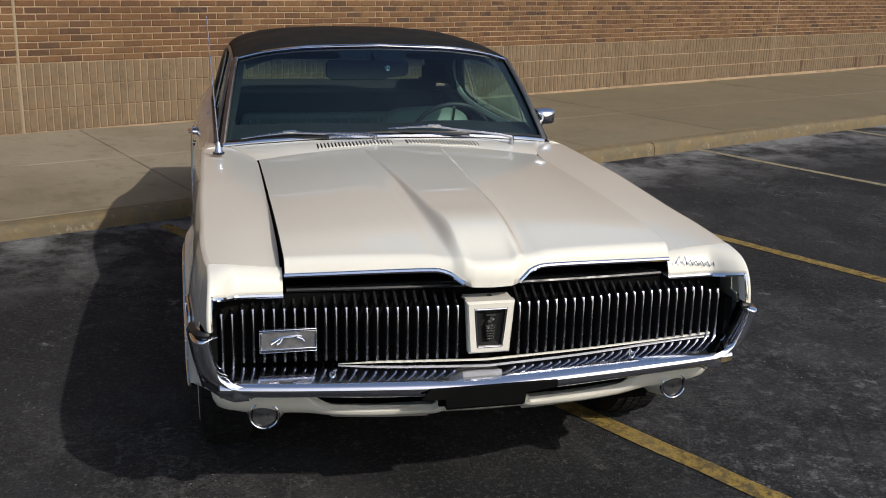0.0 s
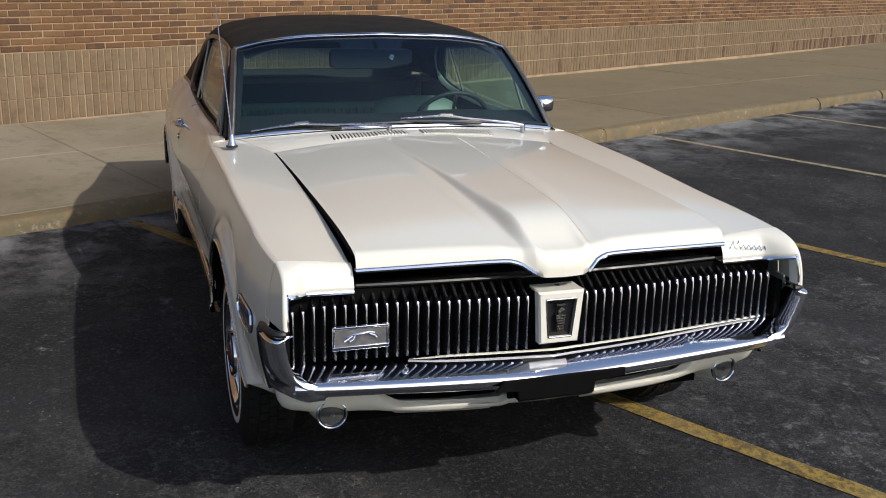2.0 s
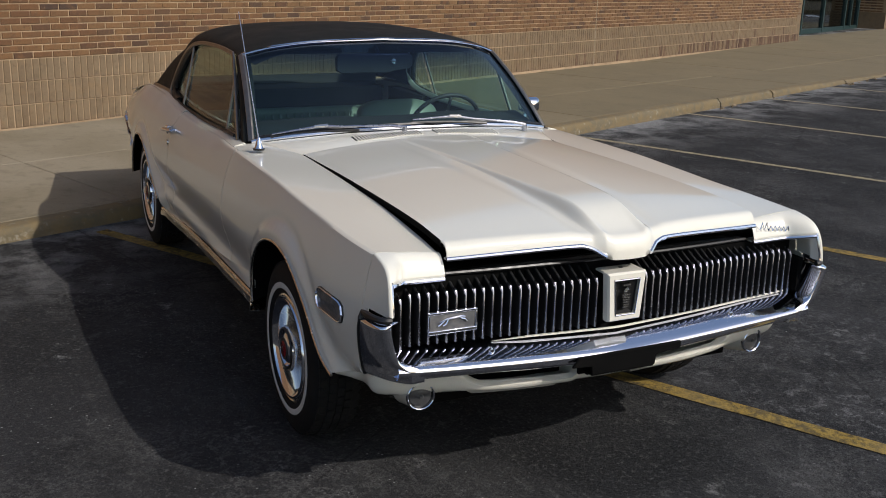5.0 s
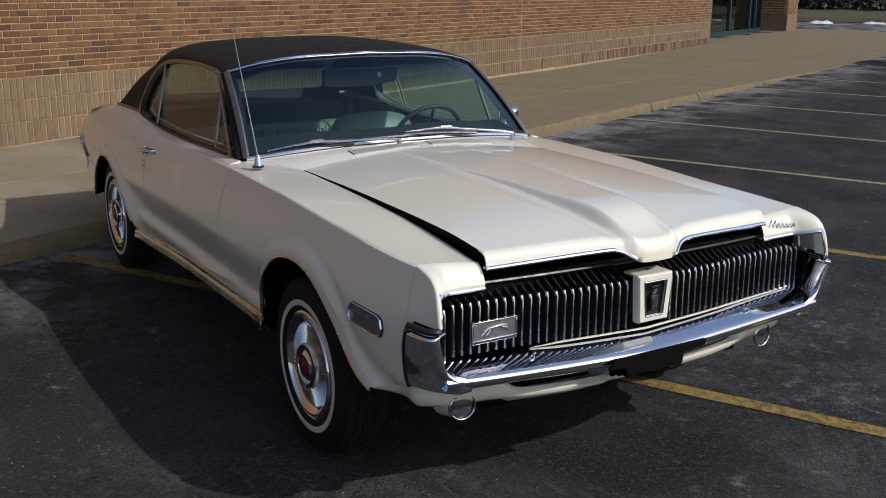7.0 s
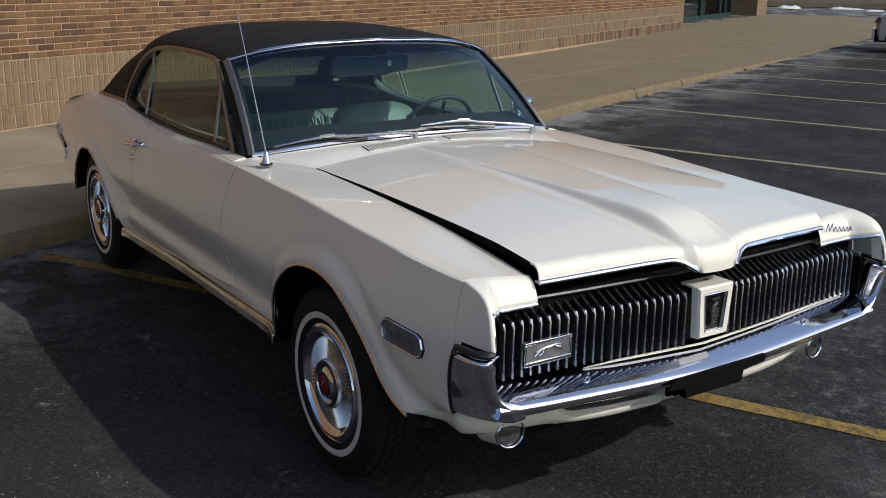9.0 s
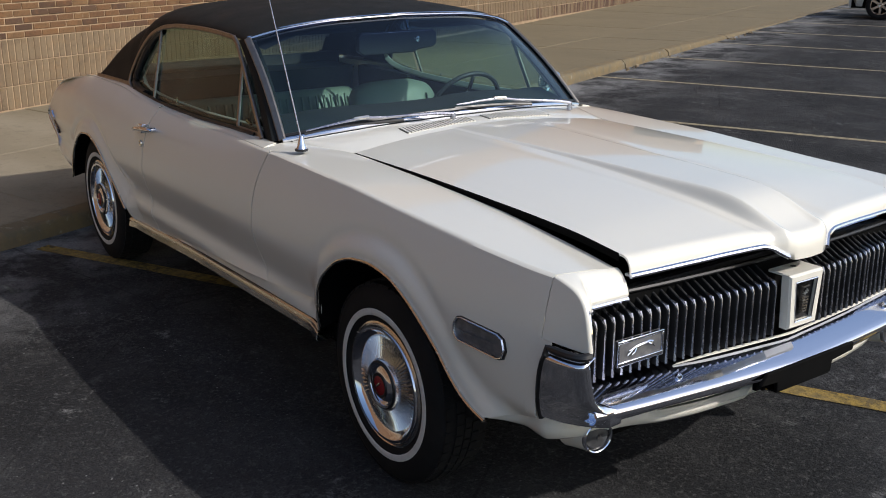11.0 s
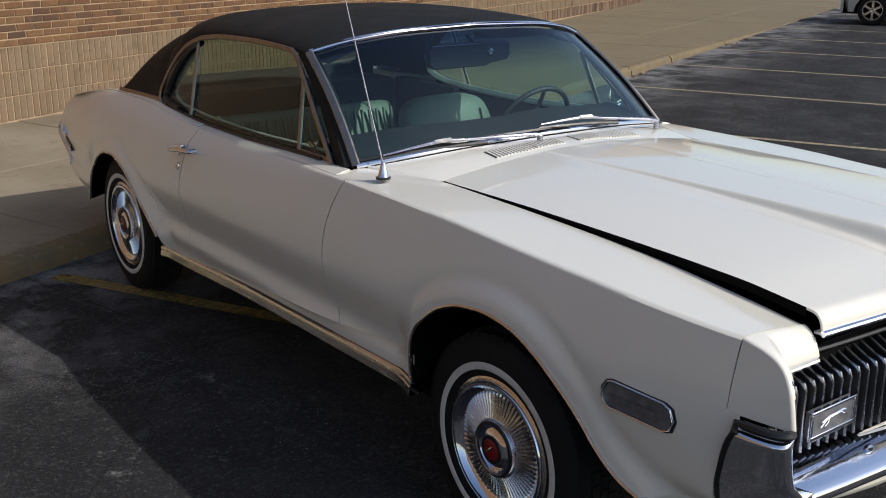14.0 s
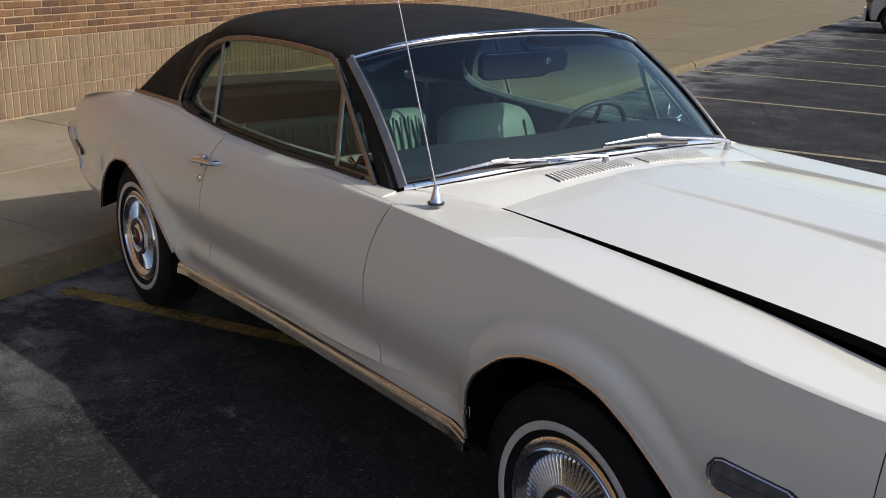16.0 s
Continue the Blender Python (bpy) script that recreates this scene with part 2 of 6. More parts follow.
k = Mat("yellow_line_paint", (0.29, 0.195, 0.045), 0.85, Specular_IOR_Level=0.2)
k.tint(k.ramp(k.noise(26, 6, 0.75), 0.45, 0.57, 0, 0.9), (0.07, 0.055, 0.03)).tint(k.ramp(k.noise(9, 7, 0.75), 0.54, 0.64, 0, 0.7), (0.05, 0.045, 0.035))
k.tint(k.ramp(k.noise(80, 4, 0.7), 0.55, 0.66, 0, 0.8), (0.03, 0.026, 0.02))
k.tint(k.ramp(k.noise(3, 3), 0.4, 0.7, 0, 0.5), (0.36, 0.26, 0.10)).bump(k.noise(90, 4), 0.8, 0.008)
YELLOW = k.m
k = Mat("faded_line_paint", (0.33, 0.275, 0.165), 0.8)
k.tint(k.ramp(k.noise(22, 5, 0.7), 0.46, 0.62, 0, 0.85), (0.09, 0.085, 0.07)).bump(k.noise(170, 4), 0.5, 0.004)
FADED = k.m


def concrete(name, color, dirt, pale_end=None):
    k = Mat(name, color, 0.88)
    if pale_end:
        # paler along the kerb up to 0.5 m, fading out by 5 m
        k.tint(k.ramp(k.along(KU, KU.dot(KERB_O)), 0.5, 5.0, 0.85, 0), pale_end)
    k.tint(k.ramp(k.noise(0.8, 4), 0.4, 0.66, 0, 0.7), tuple(0.82 * v for v in color))
    k.tint(k.ramp(k.noise(5, 6, 0.65), 0.53, 0.74, 0, 0.6), dirt)
    k.tint(k.ramp(k.noise(24, 6, 0.7), 0.55, 0.72, 0, 0.45), dirt)
    k.tint(k.ramp(k.noise(120, 3), 0.6, 0.75, 0, 0.35), tuple(0.6 * v for v in color))
    g = k.n.new("ShaderNodeObjectInfo")
    k.tint(k.ramp(g.outputs["Random"], 0, 1, 0, 0.22), tuple(0.7 * v for v in color))
    k.bump(k.noise(130, 4), 0.4, 0.004).bump(k.noise(4, 3), 0.2, 0.01)
    return k.m


CONCRETE = concrete("pavement_concrete", (0.198, 0.158, 0.091), (0.115, 0.095, 0.058), (0.30, 0.255, 0.185))
KERB = concrete("kerb_concrete", (0.25, 0.19, 0.12), (0.14, 0.11, 0.07))
k = Mat("worn_yellow_kerb", (0.180, 0.130, 0.064), 0.85)
k.tint(k.ramp(k.noise(7, 6, 0.7), 0.42, 0.58, 0, 0.9), (0.135, 0.110, 0.068)).tint(k.ramp(k.noise(15, 6, 0.75), 0.58, 0.68, 0, 0.8), (0.30, 0.27, 0.21)).bump(k.noise(60, 4), 0.5, 0.006)
KERB_PAINT = k.m

BRICKS = ((0.066, 0.036, 0.021), (0.118, 0.055, 0.025), (0.150, 0.076, 0.032), (0.178, 0.097, 0.041), (0.122, 0.058, 0.025), (0.186, 0.105, 0.046), (0.150, 0.077, 0.033), (0.055, 0.032, 0.022))
SOLDIERS = ((0.164, 0.113, 0.066), (0.192, 0.136, 0.081), (0.174, 0.121, 0.071), (0.204, 0.146, 0.087))


def brick_material(name, colors, island):
    k = Mat(name, colors[0], 0.85).varied(colors, island)
    k.tint(k.ramp(k.anywhere(9, 5, 0.65), 0.50, 0.66, 0, 0.55), tuple(min(1, g * v) for g, v in zip((1.28, 1.16, 1.0), colors[2])))
    k.tint(k.ramp(k.anywhere(6, 6, 0.7), 0.52, 0.68, 0, 0.6), tuple(0.6 * v for v in colors[2]))
    k.tint(k.ramp(k.anywhere(22, 5, 0.7), 0.54, 0.70, 0, 0.6), tuple(0.55 * v for v in colors[1]))
    k.tint(k.ramp(k.anywhere(1.1, 6, 0.7), 0.54, 0.70, 0, 0.5), tuple(g * v for g, v in zip((0.80, 0.70, 0.60), colors[2])))
    k.tint(k.ramp(k.anywhere(16, 6, 0.75), 0.63, 0.72, 0, 0.6), (0.30, 0.215, 0.135))
    k.tint(k.ramp(k.noise(70, 4), 0.55, 0.75, 0, 0.4), tuple(0.5 * v for v in colors[1]))
    k.bump(k.noise(90, 4), 0.5, 0.006)
    return k.m


BRICK, BRICK_FAR = brick_material("brick", BRICKS, False), brick_material("brick_far", BRICKS, True)
SOLDIER, SOLDIER_FAR = brick_material("soldier_brick", SOLDIERS, False), brick_material("soldier_brick_far", SOLDIERS, True)
STAINED = brick_material("stained_brick", ((0.070, 0.036, 0.024), (0.10, 0.054, 0.034), (0.16, 0.10, 0.06)), True)
k = Mat("mortar", (0.41, 0.290, 0.182), 0.92)
k.tint(k.ramp(k.anywhere(5, 6, 0.72), 0.50, 0.64, 0, 0.75), (0.20, 0.135, 0.078))
k.tint(k.ramp(k.anywhere(0.9, 5, 0.65), 0.50, 0.66, 0, 0.5), (0.19, 0.125, 0.072))
k.tint(k.ramp(k.noise(3, 5), 0.4, 0.7, 0, 0.6), (0.29, 0.212, 0.132)).bump(k.noise(120, 4), 0.4, 0.004)
MORTAR = k.m
k = Mat("joint_sealant", (0.30, 0.24, 0.16), 0.7)
k.tint(k.ramp(k.noise(9, 4), 0.45, 0.7, 0, 0.5), (0.28, 0.23, 0.16))
SEALANT = k.m


# ---- mesh helpers ----
def curve_of(table):
    """A smooth function through a few (x, y) pairs."""
    xs, ys = np.array([p[0] for p in table], float), np.array([p[1] for p in table], float)
    d = np.diff(ys) / np.diff(xs)
    m = np.r_[d[0], np.where(d[1:] * d[:-1] > 0, 2 * d[1:] * d[:-1] / (d[1:] + d[:-1] + 1e-12), 0), d[-1]]

    def f(x):
        x = np.clip(x, xs[0], xs[-1])
        i = np.clip(np.searchsorted(xs, x) - 1, 0, len(xs) - 2)
        h = xs[i + 1] - xs[i]
        t = (x - xs[i]) / h
        return (2 * t**3 - 3 * t**2 + 1) * ys[i] + (t**3 - 2 * t**2 + t) * h * m[i] + (3 * t**2 - 2 * t**3) * ys[i + 1] + (t**3 - t**2) * h * m[i + 1]

    return f


def step(a, b, x):
    t = np.clip((x - a) / (b - a), 0, 1)
    return t * t * (3 - 2 * t)


def link(name, verts, faces, mat, parent=None, label="", smooth=True, angle=35, thick=0.0, bevel=0.0, facing=None):
    me = bpy.data.meshes.new(name)
    me.from_pydata([tuple(map(float, v)) for v in verts], [], faces)
    bm = bmesh.new()
    bm.from_mesh(me)
    bmesh.ops.remove_doubles(bm, verts=bm.verts, dist=1e-5)
    bmesh.ops.recalc_face_normals(bm, faces=bm.faces)
    if facing:
        bm.normal_update()
        bmesh.ops.reverse_faces(bm, faces=[f for f in bm.faces if f.normal.dot(Vector(facing)) < 0])
    for f in bm.faces:
        f.smooth = smooth
    bm.to_mesh(me)
    bm.free()
    if smooth:
        me.set_sharp_from_angle(angle=radians(angle))
    me.materials.append(mat)
    ob = new(name, me)
    ob.parent = parent
    if label:
        ob["label"] = label
    if thick:
        s = ob.modifiers.new("thickness", "SOLIDIFY")
        s.thickness, s.offset = thick, -1
        e = ob.modifiers.new("hard rim", "EDGE_SPLIT")
        e.split_angle, e.use_edge_sharp = radians(max(angle, 30)), True
    if bevel:
        s = ob.modifiers.new("edges", "BEVEL")
        s.width, s.segments, s.limit_method = bevel, 2, "ANGLE"
    return ob


def grid_data(rows, closed=False):
    """Vertices and faces of a sheet through rows of points, all of one length."""
    n = len(rows[0])
    verts = [p for row in rows for p in row]
    faces = []
    for i in range(len(rows) - 1):
        for j in range(n if closed else n - 1):
            k2 = (j + 1) % n
            faces.append((i * n + j, i * n + k2, (i + 1) * n + k2, (i + 1) * n + j))
    return verts, faces


def joined(*datas):
    verts, faces = [], []
    for v, f in datas:
        o = len(verts)
        verts += list(v)
        faces += [tuple(i + o for i in q) for q in f]
    return verts, faces


def tube_data(points, r, sides=8, flat=1.0):
    """A round bar along points, with closed ends; flat squeezes it along its second axis."""
    pts = [Vector(p) for p in points]
    rows, up = [], Vector((0, 0, 1))
    for i, p in enumerate(pts):
        d = (pts[min(i + 1, len(pts) - 1)] - pts[max(i - 1, 0)]).normalized()
        a = d.cross(up)
        a = a.normalized() if a.length > 1e-3 else Vector((1, 0, 0))
        b = a.cross(d).normalized()
        rr = r[i] if isinstance(r, (list, tuple)) else r
        rows.append([p + a * (math.cos(t) * rr) + b * (math.sin(t) * rr * flat) for t in np.linspace(0, 2 * math.pi, sides, endpoint=False)])
    v, f = grid_data(rows, True)
    f += [tuple(range(sides)), tuple(range(len(v) - sides, len(v)))]
    return v, f


def strip_data(points, w, h, n):
    """A flat metal strip along points, w wide and h thick, its face looking along n."""
    pts, n = [Vector(p) for p in points], Vector(n).normalized()
    rows = []
    for i, p in enumerate(pts):
        d = (pts[min(i + 1, len(pts) - 1)] - pts[max(i - 1, 0)]).normalized()
        b = n.cross(d).normalized() * (w / 2)
        rows.append([p - b, p - b + n * h * 0.6, p - b * 0.7 + n * h, p + b * 0.7 + n * h, p + b + n * h * 0.6, p + b])
    v, f = grid_data(rows, True)
    return v, f + [tuple(range(6)), tuple(range(len(v) - 6, len(v)))]


def box_data(x0, x1, y0, y1, z0, z1):
    v = [(x, y, z) for z in (z0, z1) for y in (y0, y1) for x in (x0, x1)]
    return v, [(0, 1, 3, 2), (4, 5, 7, 6), (0, 1, 5, 4), (2, 3, 7, 6), (0, 2, 6, 4), (1, 3, 7, 5)]


def moved(data, m):
    return [m @ Vector(p) for p in data[0]], data[1]


def lathe_data(profile, sides=48, axis="x"):
    """A turned form: profile of (along the axis, radius)."""
    rows = []
    for a, r in profile:
        row = []
        for t in np.linspace(0, 2 * math.pi, sides, endpoint=False):
            c, s = r * math.cos(t), r * math.sin(t)
            row.append((a, c, s) if axis == "x" else (c, a, s) if axis == "y" else (c, s, a))
        rows.append(row)
    return grid_data(rows, True)


def mirrored(data, side):
    return ([(p[0] * side, p[1], p[2]) for p in data[0]], data[1])


def prism(outline, a, b):
    """A prism over a flat outline of points (3D), from offset vector a to b."""
    n = len(outline)
    v = [Vector(p) + Vector(a) for p in outline] + [Vector(p) + Vector(b) for p in outline]
    return v, [tuple(range(n)), tuple(range(n, 2 * n))] + [(i, (i + 1) % n, n + (i + 1) % n, n + i) for i in range(n)]



# ---- the car: x across, y from its nose to its tail, z up ----
car = tagged(new("parked_car"), "ivory two-door coupe, black vinyl roof, hood ajar, on asphalt", "car")
car.scale = (1.011, 1.0, 1.0)

HALF = curve_of([(-0.05, 0.782), (0.06, 0.812), (0.15, 0.836), (0.32, 0.856), (0.51, 0.868), (0.9, 0.873), (1.5, 0.868), (2.3, 0.864), (2.9, 0.868), (3.5, 0.874), (4.0, 0.864), (4.4, 0.835), (4.8, 0.790)])
CREASE = curve_of([(-0.05, 0.868), (0.1, 0.871), (0.3, 0.876), (0.67, 0.888), (0.9, 0.897), (1.2, 0.908), (1.75, 0.913), (2.1, 0.906), (2.6, 0.897), (2.95, 0.902), (3.2, 0.916), (3.45, 0.932), (3.9, 0.927), (4.2, 0.895), (4.5, 0.850), (4.8, 0.820)])
SILL = curve_of([(0.1, 0.42), (1.25, 0.402), (1.8, 0.384), (2.5, 0.360), (3.22, 0.333), (4.2, 0.36), (4.8, 0.42)])
ARCH_F = [(1.268, 0.400), (1.277, 0.46), (1.276, 0.52), (1.25, 0.580), (1.205, 0.625), (1.13, 0.678), (1.03, 0.713), (0.93, 0.724), (0.83, 0.712), (0.74, 0.675), (0.66, 0.625), (0.585, 0.570), (0.505, 0.498), (0.44, 0.457), (0.375, 0.434)]
ARCH_R = [(4.14, 0.36), (4.12, 0.42), (4.07, 0.505), (4.00, 0.570), (3.92, 0.625), (3.82, 0.660), (3.72, 0.668), (3.62, 0.645), (3.53, 0.603), (3.44, 0.54), (3.36, 0.485), (3.29, 0.435), (3.22, 0.385)]


def EDGE(y):
    """The lower edge of the painted side over the recessed rocker."""
    return SILL(y) + 0.004 + 0.074 * np.clip((2.95 - y) / 1.67, 0, 1)


def dense(poly, n=12):
    """A rounded run of many points through a few."""
    p = np.array(poly, float)
    t = np.r_[0, np.cumsum(np.linalg.norm(np.diff(p, axis=0), axis=1))]
    s = np.linspace(0, t[-1], n * len(p))
    return np.stack([curve_of(list(zip(t, p[:, i])))(s) for i in range(p.shape[1])], 1)


ARCHES = [dense(ARCH_F, 5), dense(ARCH_R, 5)]


def half_width(y, z):
    """How far the body's side stands out at y and z."""
    w, top = HALF(y), CREASE(y)
    up = np.clip((z - 0.58) / (top - 0.58), 0, 1)
    x = w - (0.040 + 0.012 * step(0.2, 0.7, y) + 0.026 * step(2.95, 3.6, y) * up) * up**2.1
    front = 1 - 0.65 * (1 - step(0.30, 0.75, y))
    x = x - 0.034 * (1 - step(0.44, 0.64, z)) * front
    x = x + 0.024 * (1 - step(0.405, 0.49, z)) * front - 0.022 * np.clip((0.425 - z) / 0.06, 0, 1)
    x = x - 0.066 * np.clip((0.512 - z) / 0.10, 0, 1) ** 1.1 * (1 - step(0.50, 0.85, y))
    for arch in ARCHES:
        d = np.sqrt(((arch - (y, z)) ** 2).sum(1)).min()
        fore = arch is ARCHES[0]
        x = x + (w + 0.005 - x) * (math.exp(-((d / 0.056) ** 4)) if fore else math.exp(-((d / 0.055) ** 2))) - (0.004 if fore else 0.009) * math.exp(-(((d - 0.076) / 0.022) ** 2))
    return float(x)


def panel(cols, low, high, left=None, right=None, n=26, soft=0.0):
    """A piece of the body's side: columns at y, from low(y) to high(y); left and right bend its ends by (z)."""
    rows = []
    a, b = cols[0], cols[-1]
    for y in cols:
        z0, z1 = float(low(y)), float(high(y))
        row = []
        for t in np.linspace(0, 1, n):
            z = z0 + (z1 - z0) * (1 - (1 - t) ** 1.25)
            yy = y
            if left:
                yy += left(z) * (1 - step(a, a + 0.4, y))
            if right:
                yy += right(z) * step(b - 0.4, b, y)
            row.append((half_width(yy, z), yy, z))
        # the rounded crease along the top
        x, yy, z = row[-1]
        r = soft * float(step(1.78, 2.15, yy)) if soft else 0.0
        row = [(px - 0.6 * r * max(0.0, 1 - (z - pz) / (2.6 * r)) ** 2, py, pz) for px, py, pz in row] if r > 1e-4 else row
        x = row[-1][0]
        row += [(x - 0.006, yy, z + 0.0045), (x - 0.014, yy, z + 0.006)]
        rows.append(row)
    return grid_data(rows)


def arch_low(arch, y, other):
    a = np.array(arch)
    a = a[int(np.argmax(a[:, 0])):]
    o = np.argsort(a[:, 0])
    return np.interp(y, a[o, 0], a[o, 1]) if a[:, 0].min() < y < a[:, 0].max() else other


HORN_REAR = curve_of([(0.49, 0.190), (0.514, 0.194), (0.547, 0.193), (0.60, 0.181), (0.66, 0.165), (0.703, 0.145), (0.72, 0.140)])


def nose_bend(z):
    """The fender's front edge, which slopes back beside the bumper's end."""
    return max(0.0, float(HORN_REAR(min(max(z, 0.49), 0.72))) - 0.151)


def gap_front(z):
    return -1.3 * (z - 0.68) ** 2


def gap_rear(z):
    return -1.0 * (z - 0.62) ** 2


def tail_bend(z):
    return float(TAIL(z))


TAIL = curve_of([(0.36, -0.22), (0.46, -0.12), (0.55, -0.03), (0.63, 0.0), (0.72, -0.06), (0.80, -0.12), (0.84, -0.158), (0.865, -0.18), (0.95, -0.21)])
bend = lambda *pts: sorted({round(float(p), 4) for some in pts for p in np.atleast_1d(some)})
AFT = float(ARCHES[0][:, 0].max())
F_COLS = bend(np.linspace(0.196, AFT - 0.006, 34), [p[0] for p in ARCHES[0] if p[0] < AFT - 0.002], [AFT - 0.0005])
B_COLS = list(np.linspace(AFT - 0.0005, 1.795, 16))
F_COLS = [F_COLS[0]] + [v for u, v in zip(F_COLS, F_COLS[1:]) if v - u > 0.0012]
R_COLS = bend(np.linspace(2.962, 4.80, 46), [p[0] for p in ARCHES[1]], [3.219, 4.141])
R_COLS = [R_COLS[0]] + [v for u, v in zip(R_COLS, R_COLS[1:]) if v - u > 0.0012]


def front_low(y):
    if y < 0.376:
        return 0.502 - 0.068 * float(np.clip((y - 0.164) / 0.212, 0, 1))
    return arch_low(ARCHES[0], y, float(SILL(y)))


def rear_low(y):
    return arch_low(ARCHES[1], y, float(SILL(y)))


TAIL_DROP = curve_of([(2.8, 0.0), (4.40, 0.0), (4.46, 0.003), (4.52, 0.008), (4.576, 0.012), (4.68, 0.016)])


def strip_top(y0, y1, inner, n=40, zin=None, m=8, soft=0.0):
    """The flat shoulder from the crease inwards to x = inner(y)."""
    rows = []
    for y in np.linspace(y0, y1, n):
        xo = half_width(y, CREASE(y)) - 0.014 - 0.6 * soft * float(step(1.78, 2.15, y))
        zo = float(CREASE(y)) + 0.006 - (float(TAIL_DROP(y)) if y > 4.3 else 0.0)
        xi = float(inner(y))
        zi = float(zin(y)) if zin else zo
        rows.append([(xo + (xi - xo) * t, y, zo + (zi - zo) * t + 0.002 * math.sin(math.pi * t)) for t in np.linspace(0, 1, m)])
    return grid_data(rows)


HOOD_EDGE = 0.592
FENDER_IN = curve_of([(0.18, 0.858), (0.32, 0.873), (0.69, 0.904), (1.1, 0.918), (1.5, 0.925), (1.8, 0.930)])
COWL_IN = curve_of([(0.18, 0.597), (0.4, 0.592), (1.45, 0.592), (1.6, 0.618), (1.72, 0.660), (1.79, 0.690), (1.86, 0.72)])
BELT = curve_of([(1.8, 0.931), (2.1, 0.928), (2.6, 0.914), (2.95, 0.916), (3.2, 0.930), (3.45, 0.946), (4.0, 0.944)])
BELT_IN = curve_of([(1.8, 0.748), (3.1, 0.748), (3.4, 0.748), (4.0, 0.748)])

def flared(data):
    """The driver-side front corner, knocked slightly outwards in its long life."""
    pts = []
    for x, y, z in data[0]:
        if x > 0.5:
            x += (0.010 + 0.014 * (1 - step(0.06, 0.22, y))) * step(0.66, 0.80, x) * (1 - step(0.12, 0.75, y)) * step(0.50, 0.70, z)
        pts.append((x, y, z))
    return pts, data[1]


